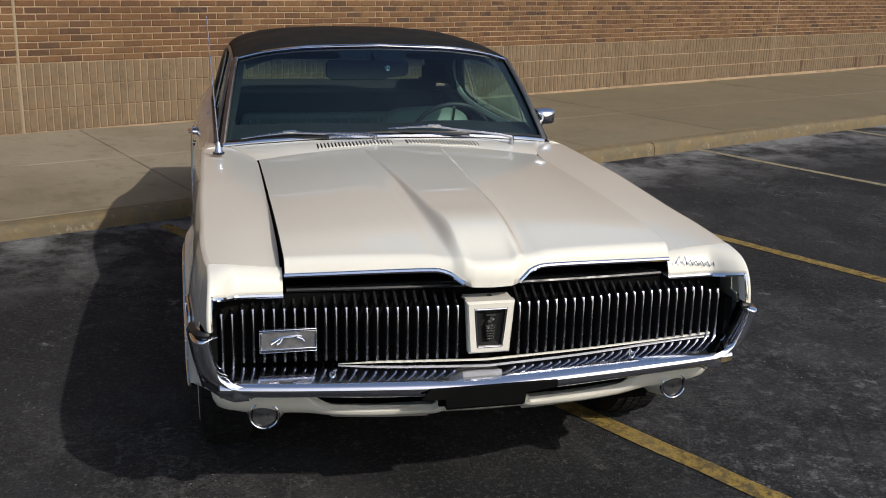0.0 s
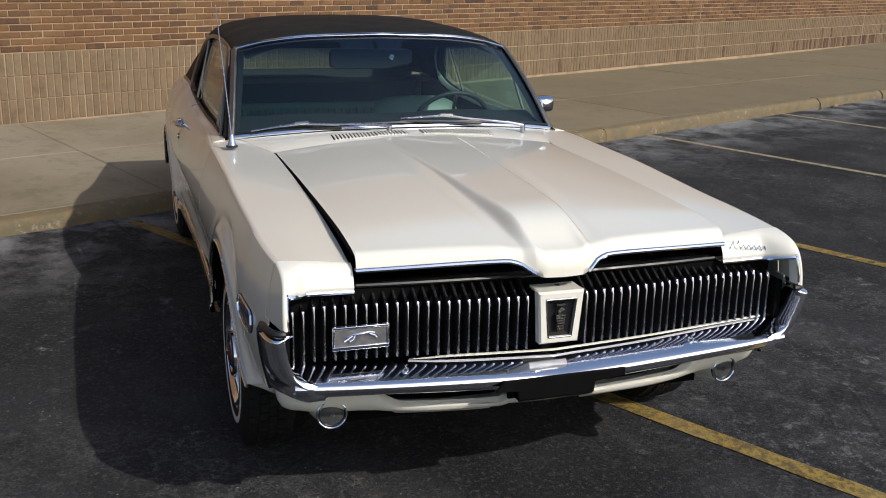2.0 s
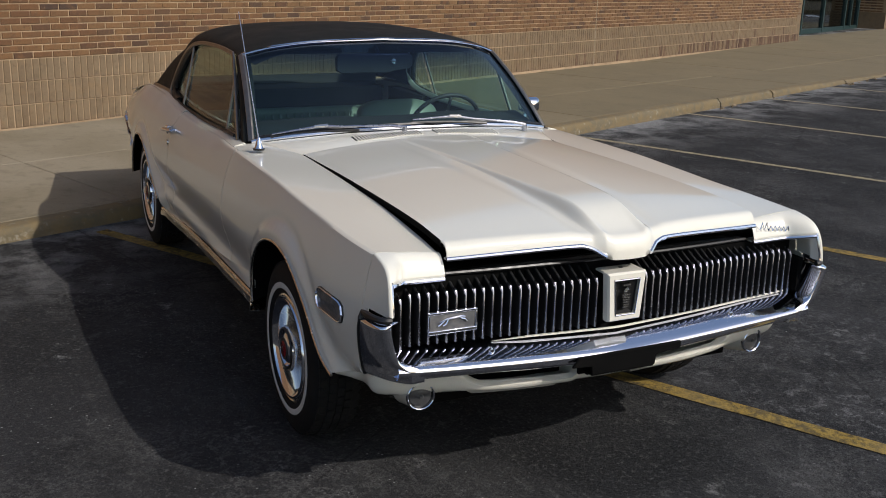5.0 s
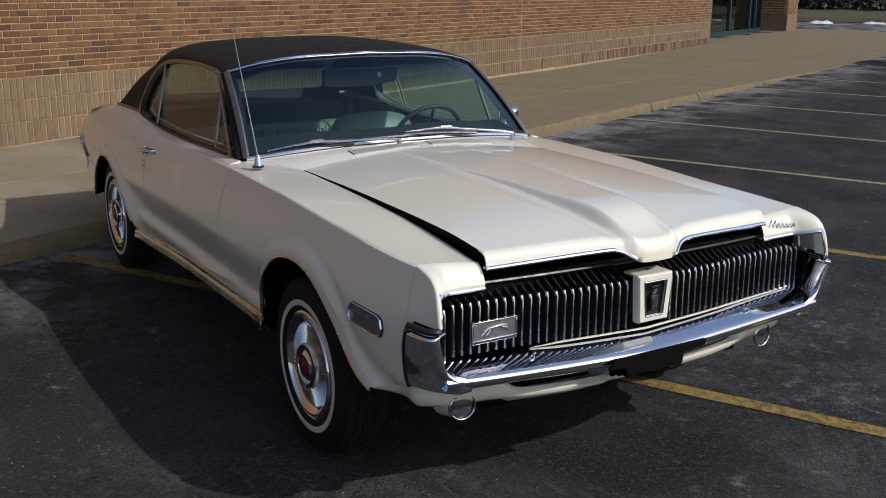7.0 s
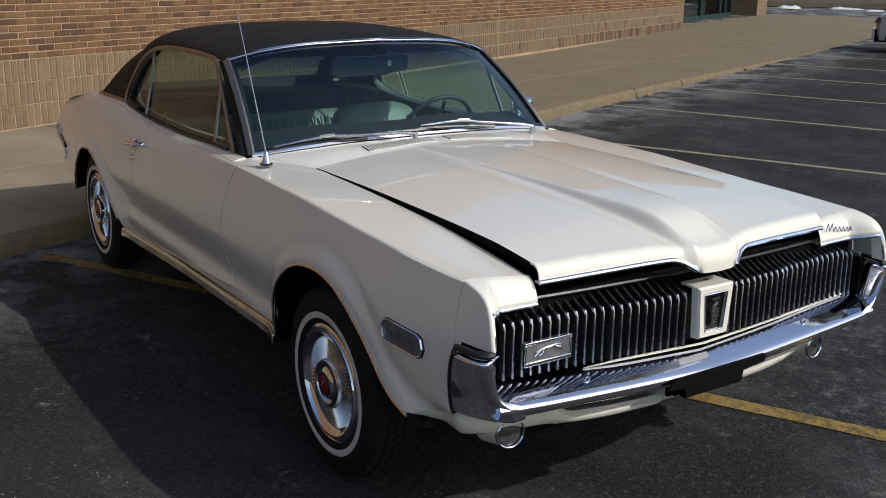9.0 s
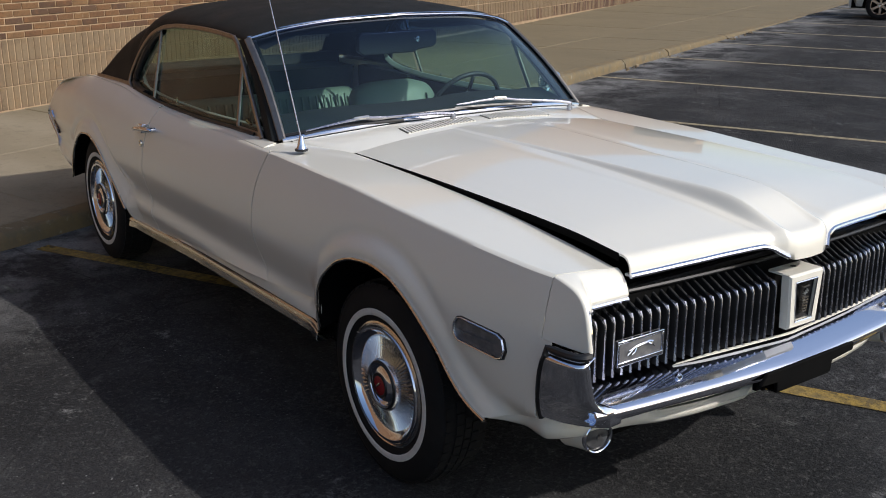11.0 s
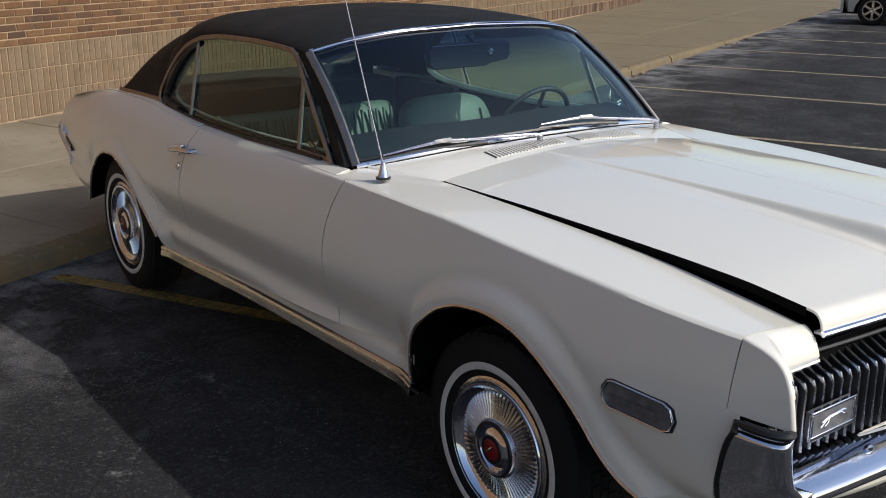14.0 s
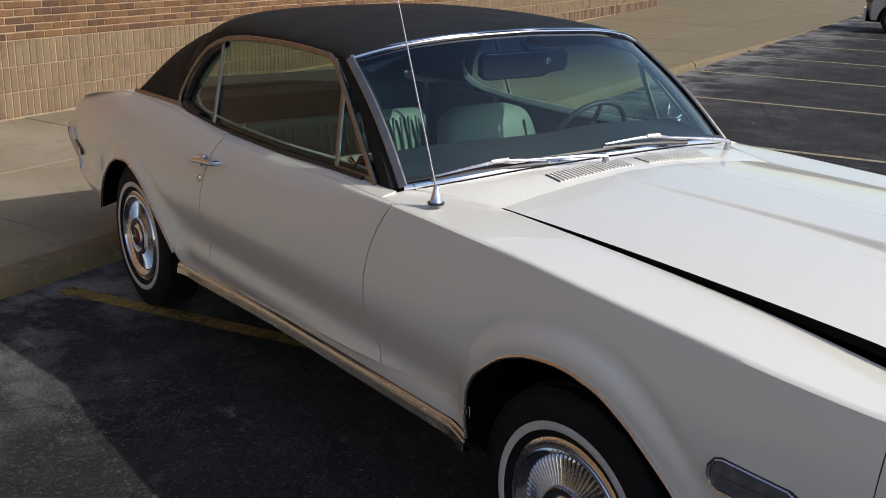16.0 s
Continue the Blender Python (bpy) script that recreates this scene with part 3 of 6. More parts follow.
for side in (1, -1):
    fender = link("front_fender", *flared(mirrored(joined(panel(F_COLS, front_low, CREASE, nose_bend), strip_top(0.196, 1.80, COWL_IN, 44, FENDER_IN)), side)), IVORY, car, thick=0.004)
    link("fender_skirt", *mirrored(panel(B_COLS, EDGE, CREASE, None, gap_front), side), IVORY, fender, thick=0.004)
    link("fender_nose", *flared(mirrored(panel([0.164, 0.17, 0.18, 0.1965], front_low, lambda y: 0.722, nose_bend), side)), IVORY, fender, thick=0.004)
    door = link("door", *mirrored(joined(panel(list(np.linspace(1.801, 2.955, 30)), EDGE, CREASE, gap_front, gap_rear, soft=0.030), strip_top(1.80, 2.91, BELT_IN, 24, BELT, soft=0.030)), side), IVORY, car, thick=0.004)
    quarter = link("rear_quarter_panel", *mirrored(joined(panel(R_COLS, rear_low, CREASE, gap_rear, tail_bend, soft=0.030), strip_top(2.915, 4.655, BELT_IN, 34, lambda y: float(BELT(y)) if y < 3.45 else float(CREASE(y)) + 0.006 - (float(TAIL_DROP(y)) if y > 4.3 else 0.0) + 0.008 * (1 - step(3.45, 3.9, y)), soft=0.030)), side), IVORY, car, thick=0.004)

    # the fender's end cap, which folds down over the grille to a chromed lip
    PROFILE = dense([(0.060, 0.722), (0.066, 0.760), (0.073, 0.790), (0.081, 0.812), (0.093, 0.832), (0.112, 0.849), (0.140, 0.861), (0.168, 0.868), (0.193, 0.873)], 5)
    KL = int(np.argmax(PROFILE[:, 1] > 0.812))
    NP = len(PROFILE)

    def cap_side(y, z):
        """The flat flank between the seam and the cap's front edge."""
        at = half_width(0.193, min(z, 0.873))
        return at + (0.808 - 0.014 * max(0.0, (z - 0.722) / 0.13) ** 2 - at) * (max(0.0, 0.193 - y) / 0.133) ** 1.25

    flank, ends = [], []
    for i, (y, z) in enumerate(PROFILE):
        t = i / (NP - 1)
        d = PROFILE[min(i + 1, NP - 1)] - PROFILE[max(i - 1, 0)]
        ny, nz = -d[1] / np.hypot(*d), d[0] / np.hypot(*d)
        x = cap_side(y, z)
        zs = 0.724 + 0.149 * t
        col = []
        for v in (0.0, 0.15, 0.3, 0.45, 0.6, 0.75, 0.87, 0.94, 0.98):
            py, pz = 0.193 + (y - 0.193) * v, zs + (z - zs) * v
            col.append((cap_side(py, pz), py, pz))
        rn = 0.006 + 0.004 * (1 - t)
        for a in np.linspace(0, math.pi / 2, 7):
            out = 0.010 * (1 - math.cos(a))
            col.append((x - out, y + ny * rn * math.sin(a), z + nz * rn * math.sin(a)))
        ends.append(Vector(col[-1]))
        col.append((x - 0.014, ends[-1].y + 0.004, ends[-1].z - 0.003 * t) if i < KL else tuple(ends[-1] + Vector((-0.0005, 0, 0))))
        col.append((x - 0.015, ends[-1].y + 0.05, ends[-1].z) if i < KL else tuple(ends[-1] + Vector((-0.001, 0, -0.001))))
        flank.append(col)
    outer = ends[KL:]
    NT, top = 20, []
    for i in range(NT + 1):
        t = i / NT
        q = min(1.0, t * 3.2)
        col = []
        zb = 0.879 - 0.018 * t
        ly, lz = outer[0].y + (0.139 - outer[0].y) * q**0.7 + 0.007 * t, outer[0].z + (0.806 - outer[0].z) * (1 - (1 - q) ** 2) - 0.006 * t
        for k, e in enumerate(outer):
            w = k / (len(outer) - 1)
            a = (1 - w) ** 2, 2 * w * (1 - w), w * w
            iy = a[0] * ly + a[1] * (ly + 0.016) + a[2] * 0.193
            iz = a[0] * lz + a[1] * (zb - 0.008) + a[2] * zb
            col.append(Vector((e.x + (HOOD_EDGE - e.x) * t, e.y + (iy - e.y) * q, e.z + (iz - e.z) * q)))
        col.insert(0, col[0] + Vector((0, 0.010, -0.012)))
        col.insert(0, col[0] + Vector((0, 0.045, 0)))
        top.append(col)
    cap = link("fender_cap", *flared(mirrored(joined(grid_data(flank), grid_data(top)), side)), IVORY, car, thick=0.003, angle=60)
    link("opening_trim", *flared(mirrored(tube_data([(c[-1][0], c[-2][1] + 0.002, c[-1][2]) for c in flank[:KL + 1]], 0.004, 6), side)), CHROME, cap)
    link("lip_trim", *flared(mirrored(tube_data([tuple(c[1] + Vector((0, -0.005, 0.001))) for c in top], 0.0075, 8), side)), CHROME, cap, "bright chrome edge")

    # bright mouldings along both wheel arches and the sill
    for arch in ARCHES:
        link("arch_moulding", *mirrored(tube_data([(half_width(y, z) + 0.002, y, z) for y, z in arch], 0.0055, 6), side), TRIM, car, "thin bright arch moulding")
    rows = []
    for y in np.linspace(AFT + 0.002, 3.0, 40):
        e, z = float(EDGE(y)), float(SILL(y))
        rows.append([(half_width(y, e) - 0.006, y, e + 0.008), (half_width(y, e) - 0.013, y, e - 0.001), (half_width(y, (e + z) / 2) - 0.012, y, (e + z) / 2), (half_width(y, z) - 0.006, y, z + 0.002)])
    link("rocker_panel", *mirrored(grid_data(rows), side), IVORY, car, thick=0.002, angle=50)
    rows = []
    for y in np.linspace(1.272, 3.225, 40):
        z, x = float(SILL(y)), half_width(y, float(SILL(y)))
        rows.append([(x + dx, y, z + dz) for dx, dz in ((0.0, 0.004), (0.007, 0.0), (0.009, -0.008), (0.004, -0.012), (0.010, -0.015), (0.013, -0.038), (0.006, -0.044), (-0.06, -0.044))])
    link("rocker_moulding", *mirrored(grid_data(rows), side), TRIM, car, "bright ribbed sill moulding", thick=0.002, angle=20)
    # wheel wells, the shade inside them put into a near-black colour
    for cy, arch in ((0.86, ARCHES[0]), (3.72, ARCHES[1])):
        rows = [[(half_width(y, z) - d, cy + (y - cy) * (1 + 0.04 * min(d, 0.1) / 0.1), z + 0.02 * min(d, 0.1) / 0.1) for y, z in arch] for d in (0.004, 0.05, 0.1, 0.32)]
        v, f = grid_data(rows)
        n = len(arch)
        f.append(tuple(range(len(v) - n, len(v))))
        link("wheel_well", *mirrored((v, f), side), SHADE_AND_BLACK, car)

    # door handle and lock
    hz, hy = 0.815, 2.93
    hx = half_width(hy, hz)
    handle = link("door_handle", *mirrored(tube_data([(hx + 0.014, hy + 0.10, hz - 0.016), (hx + 0.030, hy + 0.07, hz - 0.006), (hx + 0.034, hy + 0.02, hz + 0.004), (hx + 0.034, hy - 0.05, hz + 0.012), (hx + 0.030, hy - 0.115, hz + 0.016), (hx + 0.020, hy - 0.128, hz + 0.014)], [0.010, 0.014, 0.015, 0.0135, 0.012, 0.006], 10, 0.75), side), CHROME, door, "chrome pull handle", angle=50)
    link("handle_base", *mirrored(prism([(hx - 0.004, hy + 0.045, hz + 0.022), (hx - 0.004, hy - 0.010, hz + 0.024), (hx - 0.004, hy + 0.008, hz - 0.020), (hx - 0.004, hy + 0.040, hz - 0.018)], (0, 0, 0), (0.026, 0, 0)), side), CHROME, door, bevel=0.004)
    link("handle_post", *mirrored(tube_data([(hx - 0.004, hy - 0.105, hz + 0.012), (hx + 0.028, hy - 0.108, hz + 0.014)], 0.010, 8), side), CHROME, door)
    lock = lathe_data([(0.0, 0.016), (0.006, 0.015), (0.007, 0.007), (0.003, 0.001)], 16)
    lx = half_width(2.962, 0.744)
    link("door_lock", *mirrored(moved(lock, Matrix.Translation((lx, 2.975, 0.744))), side), TRIM, quarter)

    # side marker at the front, small marker and edge trim at the tail
    out = [(0.514, 0.668), (0.502, 0.686), (0.486, 0.691), (0.350, 0.688), (0.330, 0.680), (0.320, 0.656), (0.327, 0.634), (0.342, 0.628), (0.488, 0.630), (0.504, 0.635), (0.513, 0.650)]
    mid = (0.417, 0.660)
    out = [(mid[0] + (y - mid[0]) * 1.06 - 0.006, mid[1] + (z - mid[1]) * 1.10) for y, z in out]
    mid = (mid[0] - 0.006, mid[1])
    ring = lambda s, d: [(half_width(y, z) + d, mid[0] + (y - mid[0]) * s, mid[1] + (z - mid[1]) * (s if s > 1 else 1 - (1 - s) * 2.6)) for y, z in out]
    bez = grid_data([ring(1.0, -0.002), ring(1.0, 0.006), ring(0.985, 0.009), ring(0.965, 0.008), ring(0.955, 0.002)], True)
    marker = link("side_marker", *mirrored(bez, side), CHROME, fender, "dark lens in a bright bevelled bezel", angle=30)
    v, f = grid_data([ring(0.945, 0.003), ring(0.6, 0.005)], True)
    f.append(tuple(range(len(v) - len(out), len(v))))
    link("marker_gasket", *mirrored(grid_data([ring(1.05, -0.004), ring(1.05, 0.003), ring(1.0, 0.004)], True), side), BLACK, fender)
    link("side_marker_lens", *mirrored((v, f), side), REFLECTOR, fender)

# ---- hood, raised a little at its front ----
LIP_Y = curve_of([(0.0, 0.046), (0.05, 0.048), (0.078, 0.056), (0.12, 0.082), (0.2, 0.098), (0.4, 0.124), (0.6, 0.152)])
LIP_Z = curve_of([(0.0, 0.818), (0.06, 0.820), (0.085, 0.828), (0.115, 0.848), (0.16, 0.860), (0.25, 0.858), (0.6, 0.845)])
HOOD_SIDE = curve_of([(0.1, 0.888), (0.185, 0.896), (0.38, 0.914), (0.7, 0.923), (1.1, 0.927), (1.5, 0.925)])
CROWN = curve_of([(0.1, 0.014), (0.3, 0.024), (0.8, 0.036), (1.5, 0.046)])
RIDGE_W = curve_of([(0.05, 0.078), (0.24, 0.086), (0.5, 0.106), (0.9, 0.128), (1.3, 0.150), (1.5, 0.160)])
RIDGE_H = curve_of([(0.05, 0.024), (0.25, 0.034), (0.5, 0.022), (0.9, 0.010), (1.25, 0.0055), (1.46, 0.003)])


def hood_z(x, y):
    ax = abs(x)
    z = float(HOOD_SIDE(y)) + float(CROWN(y)) * (1 - (ax / 0.59) ** 2)
    w = float(RIDGE_W(y))
    z += float(RIDGE_H(y)) * (1 - step(w - 0.006, w + 0.010 + 0.026 * (1 - step(0.25, 0.95, y)), ax)) - 0.004 * math.exp(-(((ax - w - 0.05) / 0.03) ** 2)) * float(RIDGE_H(y)) / 0.02
    # the nose rolls down towards its tip
    return z - 0.036 * (1 - step(0.05, 0.26, y)) * (1 - step(0.05, 0.13, ax))


HX = bend(np.linspace(-0.586, 0.586, 43), np.linspace(-0.22, 0.22, 89))
rows = []
for x in HX:
    yl, zl = float(LIP_Y(abs(x))), float(LIP_Z(abs(x)))
    y0 = yl + 0.040
    row = [(x, y, hood_z(x, y)) for y in np.linspace(1.505, y0, 44)]
    zt = hood_z(x, y0)
    for t in (0.15, 0.3, 0.45, 0.6, 0.75, 0.88, 1.0):
        a = t * math.pi / 2
        row.append((x, y0 - 0.040 * math.sin(a) ** 0.9, zl + (zt - zl) * (math.cos(a) ** 0.75 if t < 1 else 0)))
    row.append((x, yl + 0.02, zl - 0.001))
    rows.append(row)
hood = link("hood", *grid_data(rows), IVORY, car, "ivory hood with a raised centre spine, unlatched", thick=0.006, angle=85)
for side in (1, -1):
    pts = [(x * side, float(LIP_Y(x)) - 0.003, float(LIP_Z(x)) + 0.004) for x in np.linspace(0.588, 0.082, 30)]
    link("hood_trim", *tube_data(pts, 0.0075, 8), CHROME, hood, "bright chrome lip moulding")
    # downturned edge along the gap, near black for the gap's shade
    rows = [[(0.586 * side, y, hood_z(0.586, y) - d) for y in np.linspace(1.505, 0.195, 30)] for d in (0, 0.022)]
    link("hood_flange", *grid_data(rows), SHADE_AND_BLACK, hood)

# near-black blocks that stand in for shade under the hood and behind the grille
link("engine_bay", *joined(box_data(-0.585, 0.585, 0.30, 1.49, 0.50, 0.74), box_data(-0.78, 0.78, 0.235, 0.26, 0.42, 0.79)), SHADE_AND_BLACK, car)
link("grille_back_panel", *joined(box_data(-0.785, 0.785, 0.175, 0.23, 0.50, 0.785), box_data(-0.585, 0.585, 0.21, 0.34, 0.74, 0.765)), SHADE_AND_BLACK, car)
link("grille_header", *joined(tube_data([(x, 0.150 + 0.03 * (abs(x) / 0.6) ** 2, 0.796) for x in np.linspace(-0.58, 0.58, 21)], 0.006, 6), box_data(-0.580, 0.580, 0.19, 0.21, 0.775, 0.798)), BLACK, car)

# grille blades, each a thin fin that leans back at its top
GRILLE_Y = curve_of([(0.0, 0.070), (0.3, 0.092), (0.6, 0.122), (0.8, 0.136)])


def blade_data(z0, z1):
    """One fin, standing at x = 0, its front edge at y = 0."""
    prof = [(0.0, z0), (0.0005, z0 + 0.02), (0.001, (z0 + z1) / 2), (0.002, z1 - 0.012), (0.010, z1), (0.075, z1 + 0.034)]
    rows = []
    for y, z in prof:
        rows.append([(-0.0042, y + 0.045, z - 0.004), (-0.0042, y + 0.004, z), (-0.0020, y, z), (0.0020, y, z), (0.0042, y + 0.004, z), (0.0042, y + 0.045, z - 0.004)])
    return grid_data(rows)


def blade_edge(z0, z1):
    return tube_data([(0, -0.001, z0), (0, 0.0, (z0 + z1) / 2), (0, 0.001, z1 - 0.010), (0, 0.009, z1 + 0.001), (0, 0.03, z1 + 0.010)], [0.0040, 0.0023, 0.0026, 0.0056, 0.0018], 6)


fin = link("grille_blade", *blade_data(0.596, 0.750), BLACK, None, angle=30)
fin_edge = link("blade_edge", *blade_edge(0.595, 0.750), BLADE_EDGE, fin, "bright polished edge")
first = True
for side in (-1, 1):
    for i in range(24):
        x = 0.094 + i * 0.0292
        m = pose(side * x, float(GRILLE_Y(x)) + (0.006 if 0.36 < x else 0), 0.012 * (x > 0.73) * -1)
        if first:
            blade, first = fin, False
        else:
            blade = copy_thing(fin, m)
        blade.matrix_basis = m
        blade.parent = car
BUMP_T = curve_of([(0.0, 0.574), (0.3, 0.578), (0.5, 0.582), (0.80, 0.592)])
link("grille_lower_bar", *grid_data([[(x, float(GRILLE_Y(abs(x))) + dy, float(BUMP_T(abs(x))) + dz * float(step(-0.44, -0.30, x))) for x in np.linspace(-0.44, 0.75, 41)] for dy, dz in ((0.016, 0.008), (0.011, 0.008), (0.009, 0.007), (0.009, 0.003), (0.016, 0.002))]), IVORY, car, "painted lower grille rail", angle=30)

# centre badge block between the grilles
def frame_ring(x0, x1, z0, z1, y):
    return [(x0, y, z0), (x1, y, z0), (x1 + 0.012 * (z1 > z0), y, z1), (x0 - 0.012, y, z1)]


def ring_rows(*levels):
    return grid_data([frame_ring(*lv) for lv in levels], True)


def ahead(*datas):
    return moved(joined(*datas), Matrix.Translation((-0.004, 0.020, 0.026)) @ Matrix.Diagonal((0.93, 0.8, 1, 1)))


centre = link("centre_emblem", *ahead(ring_rows((-0.066, 0.066, 0.588, 0.748, 0.07), (-0.066, 0.066, 0.588, 0.748, 0.040), (-0.061, 0.061, 0.594, 0.743, 0.031), (-0.042, 0.042, 0.606, 0.728, 0.032), (-0.040, 0.040, 0.608, 0.726, 0.055)),
              box_data(-0.074, 0.074, 0.040, 0.13, 0.742, 0.749)), IVORY, car, "ivory upright block with dark inset", angle=25)
link("emblem_inset", *ahead(ring_rows((-0.041, 0.041, 0.607, 0.727, 0.050), (-0.036, 0.036, 0.612, 0.722, 0.042), (-0.020, 0.020, 0.622, 0.712, 0.052)), prism(frame_ring(-0.036, 0.036, 0.61, 0.722, 0.052), (0, 0, 0), (0, 0.004, 0))), RUBBER, centre, angle=25)
link("emblem_frame", *ahead(*[tube_data([a, b], 0.0025, 6) for a, b in zip(frame_ring(-0.039, 0.039, 0.608, 0.725, 0.031), frame_ring(-0.039, 0.039, 0.608, 0.725, 0.031)[1:] + frame_ring(-0.039, 0.039, 0.608, 0.725, 0.031)[:1])]), CHROME, centre)
bars = [box_data(-0.011 - 0.001 * i, 0.011 + 0.001 * i, 0.038, 0.052, 0.632 + i * 0.008, 0.637 + i * 0.008) for i in range(6)]
link("emblem_bars", *ahead(*[moved(q, Matrix.Translation((0, -0.008, 0))) for q in bars], box_data(-0.015, 0.015, 0.030, 0.052, 0.705, 0.711), tube_data([(-0.006, 0.034, 0.684), (0.002, 0.030, 0.698), (0.010, 0.034, 0.694)], [0.005, 0.008, 0.004], 6)), TRIM, centre)
# flat black disc on the block, drawn for the shade in a hole
link("emblem_hole", *moved(lathe_data([(0, 0.0005), (0, 0.009)], 12, "z"), Matrix.Translation((0.004, 0.100, 0.7765))), BLACK, centre)

# rectangular badge on the right half of the grille
by, bz = 0.100, 0.013
badge = link("grille_badge", *box_data(-0.661, -0.505, by + 0.004, by + 0.02, 0.626 + bz, 0.687 + bz), REFLECTOR, car, "grey rectangular badge in a bright frame", bevel=0.002)
link("badge_frame", *joined(box_data(-0.664, -0.502, by, by + 0.01, 0.682 + bz, 0.690 + bz), box_data(-0.664, -0.502, by, by + 0.01, 0.620 + bz, 0.632 + bz), box_data(-0.664, -0.657, by, by + 0.01, 0.63 + bz, 0.684 + bz), box_data(-0.509, -0.502, by, by + 0.01, 0.63 + bz, 0.684 + bz)), CHROME, badge, bevel=0.002)
link("badge_relief", *moved(joined(tube_data([(-0.628, by, 0.659), (-0.605, by - 0.001, 0.667), (-0.580, by - 0.002, 0.670), (-0.558, by, 0.671), (-0.545, by, 0.668)], [0.0022, 0.004, 0.0055, 0.005, 0.004], 6, 0.7),
                              tube_data([(-0.560, by, 0.667), (-0.543, by, 0.659), (-0.538, by, 0.652)], 0.0022, 6), tube_data([(-0.608, by, 0.664), (-0.622, by, 0.654), (-0.632, by, 0.648)], 0.0026, 6), tube_data([(-0.60, by, 0.664), (-0.606, by, 0.652), (-0.616, by, 0.647)], 0.0022, 6)), Matrix.Translation((0, 0, bz))), CHROME, badge)
# script on the hood's far corner, drawn as a plain wave of metal
pts = []
for i in range(15):
    t = i / 14
    pts.append((0.612 + 0.135 * t, 0.1465 - 0.004 * t, 0.838 - 0.014 * t + (0.010 if i % 2 else -0.006) + (0.010 if i in (1, 3) else 0) - (0.010 if i == 14 else 0)))
link("script_badge", *tube_data(pts, 0.0024, 5), CHROME, car, "bright metal script drawn as a wave")

# ---- bumper ----
BUMP_Y = curve_of([(0.0, 0.010), (0.3, 0.024), (0.5, 0.031), (0.70, 0.038), (0.80, 0.047)])
BUMP_P = curve_of([(0.0, 0.527), (0.3, 0.536), (0.56, 0.548), (0.80, 0.563)])
BUMP_B = curve_of([(0.0, 0.488), (0.3, 0.499), (0.55, 0.514), (0.70, 0.521), (0.80, 0.523)])
HORN_Z = 0.703
HORN_OUT = curve_of([(0.490, 0.820), (0.514, 0.826), (0.547, 0.834), (0.60, 0.846), (0.66, 0.855), (0.71, 0.861)])
HORN_IN = curve_of([(0.49, 0.738), (0.550, 0.740), (0.560, 0.755), (0.573, 0.771), (0.596, 0.785), (0.64, 0.798), (0.71, 0.811)])


def bow(a, c, b, u):
    """A point on the bend from a to b, drawn towards c."""
    return tuple((1 - u) ** 2 * p + 2 * u * (1 - u) * q + u * u * r for p, q, r in zip(a, c, b))


def bar_section(x):
    """One section of the bar: a shelf that falls forwards, a tight roll, a short face tucked under."""
    y, zt, zp, zb = float(BUMP_Y(x)), float(BUMP_T(x)), float(BUMP_P(x)), float(BUMP_B(x))
    row = [(x, y + 0.120, zt + 0.002)]
    for t in np.linspace(0, 1, 12):
        g = bow((y + 0.108, zt), (y + 0.078, zt - 0.002), (y + 0.007, zp + 0.001), t)
        row.append((x, g[0], g[1]))
    for t in (0.25, 0.5, 0.75, 1.0):
        g = bow((y + 0.007, zp + 0.001), (y + 0.0015, zp - 0.0035), (y, zp - 0.010), t)
        row.append((x, g[0], g[1]))
    for t in (0.25, 0.5, 0.75, 1.0):
        row.append((x, y + 0.003 * t + 0.010 * t**3, zp - 0.010 + (zb - zp + 0.010) * t))
    row.append((x, y + 0.030, zb - 0.003))
    row.append((x, y + 0.060, zb + 0.004))
    return row


half = [bar_section(x) for x in np.linspace(0, 0.778, 42)]
front_bar = grid_data([[(-p[0], p[1], p[2]) for p in row] for row in half[:0:-1]] + half)
ends = []
for side in (1, -1):
    rows = []
    for v in np.linspace(0, 1, 22):
        row = []
        for t in np.linspace(0, 1, 17):
            z0 = 0.511 - 0.022 * t * (1 - t) + 0.008 * t
            zf = z0 + (HORN_Z - 0.012 - z0) * v
            out, ex = float(HORN_OUT(zf)), float(HORN_IN(zf))
            low = 1 - float(step(0.550, 0.59, zf))
            rear = (out, float(HORN_REAR(zf)))
            diag = 1 - float(step(0.505, 0.60, zf))
            edge = (ex, 0.050 - (0.0515 - float(BUMP_Y(ex))) * low)
            knee = (out - 0.008 - 0.030 * diag, 0.036 + 0.075 * diag)
            row.append((*bow(rear, knee, edge, t), zf))
        row += [(edge[0] - 0.004 - 0.012 * low, edge[1] + 0.0015, zf), (edge[0] - 0.006 - 0.034 * low, edge[1] + 0.006 - 0.003 * low, zf), (edge[0] - 0.007 - 0.040 * low, 0.12 - 0.05 * low, zf)]
        rows.append([(p[0] * side, p[1], p[2]) for p in row])
    for g, h in ((0.002, 0.005), (0.006, 0.009), (0.013, 0.0115), (0.030, 0.014)):
        rows.append([(p[0] - side * g * (1 if k < 17 else 0.2), p[1] + 0.35 * g, p[2] + h) for k, p in enumerate(rows[21])])
    foot = rows[0]
    for g, h in ((0.004, 0.005), (0.014, 0.008), (0.034, 0.007)):
        rows.insert(0, [(p[0] - side * g * (1 - 0.7 * min(k, 16) / 16), p[1] + g * (0.3 + 0.6 * min(k, 16) / 16), p[2] - h) for k, p in enumerate(foot)])
    ends.append(grid_data(rows))
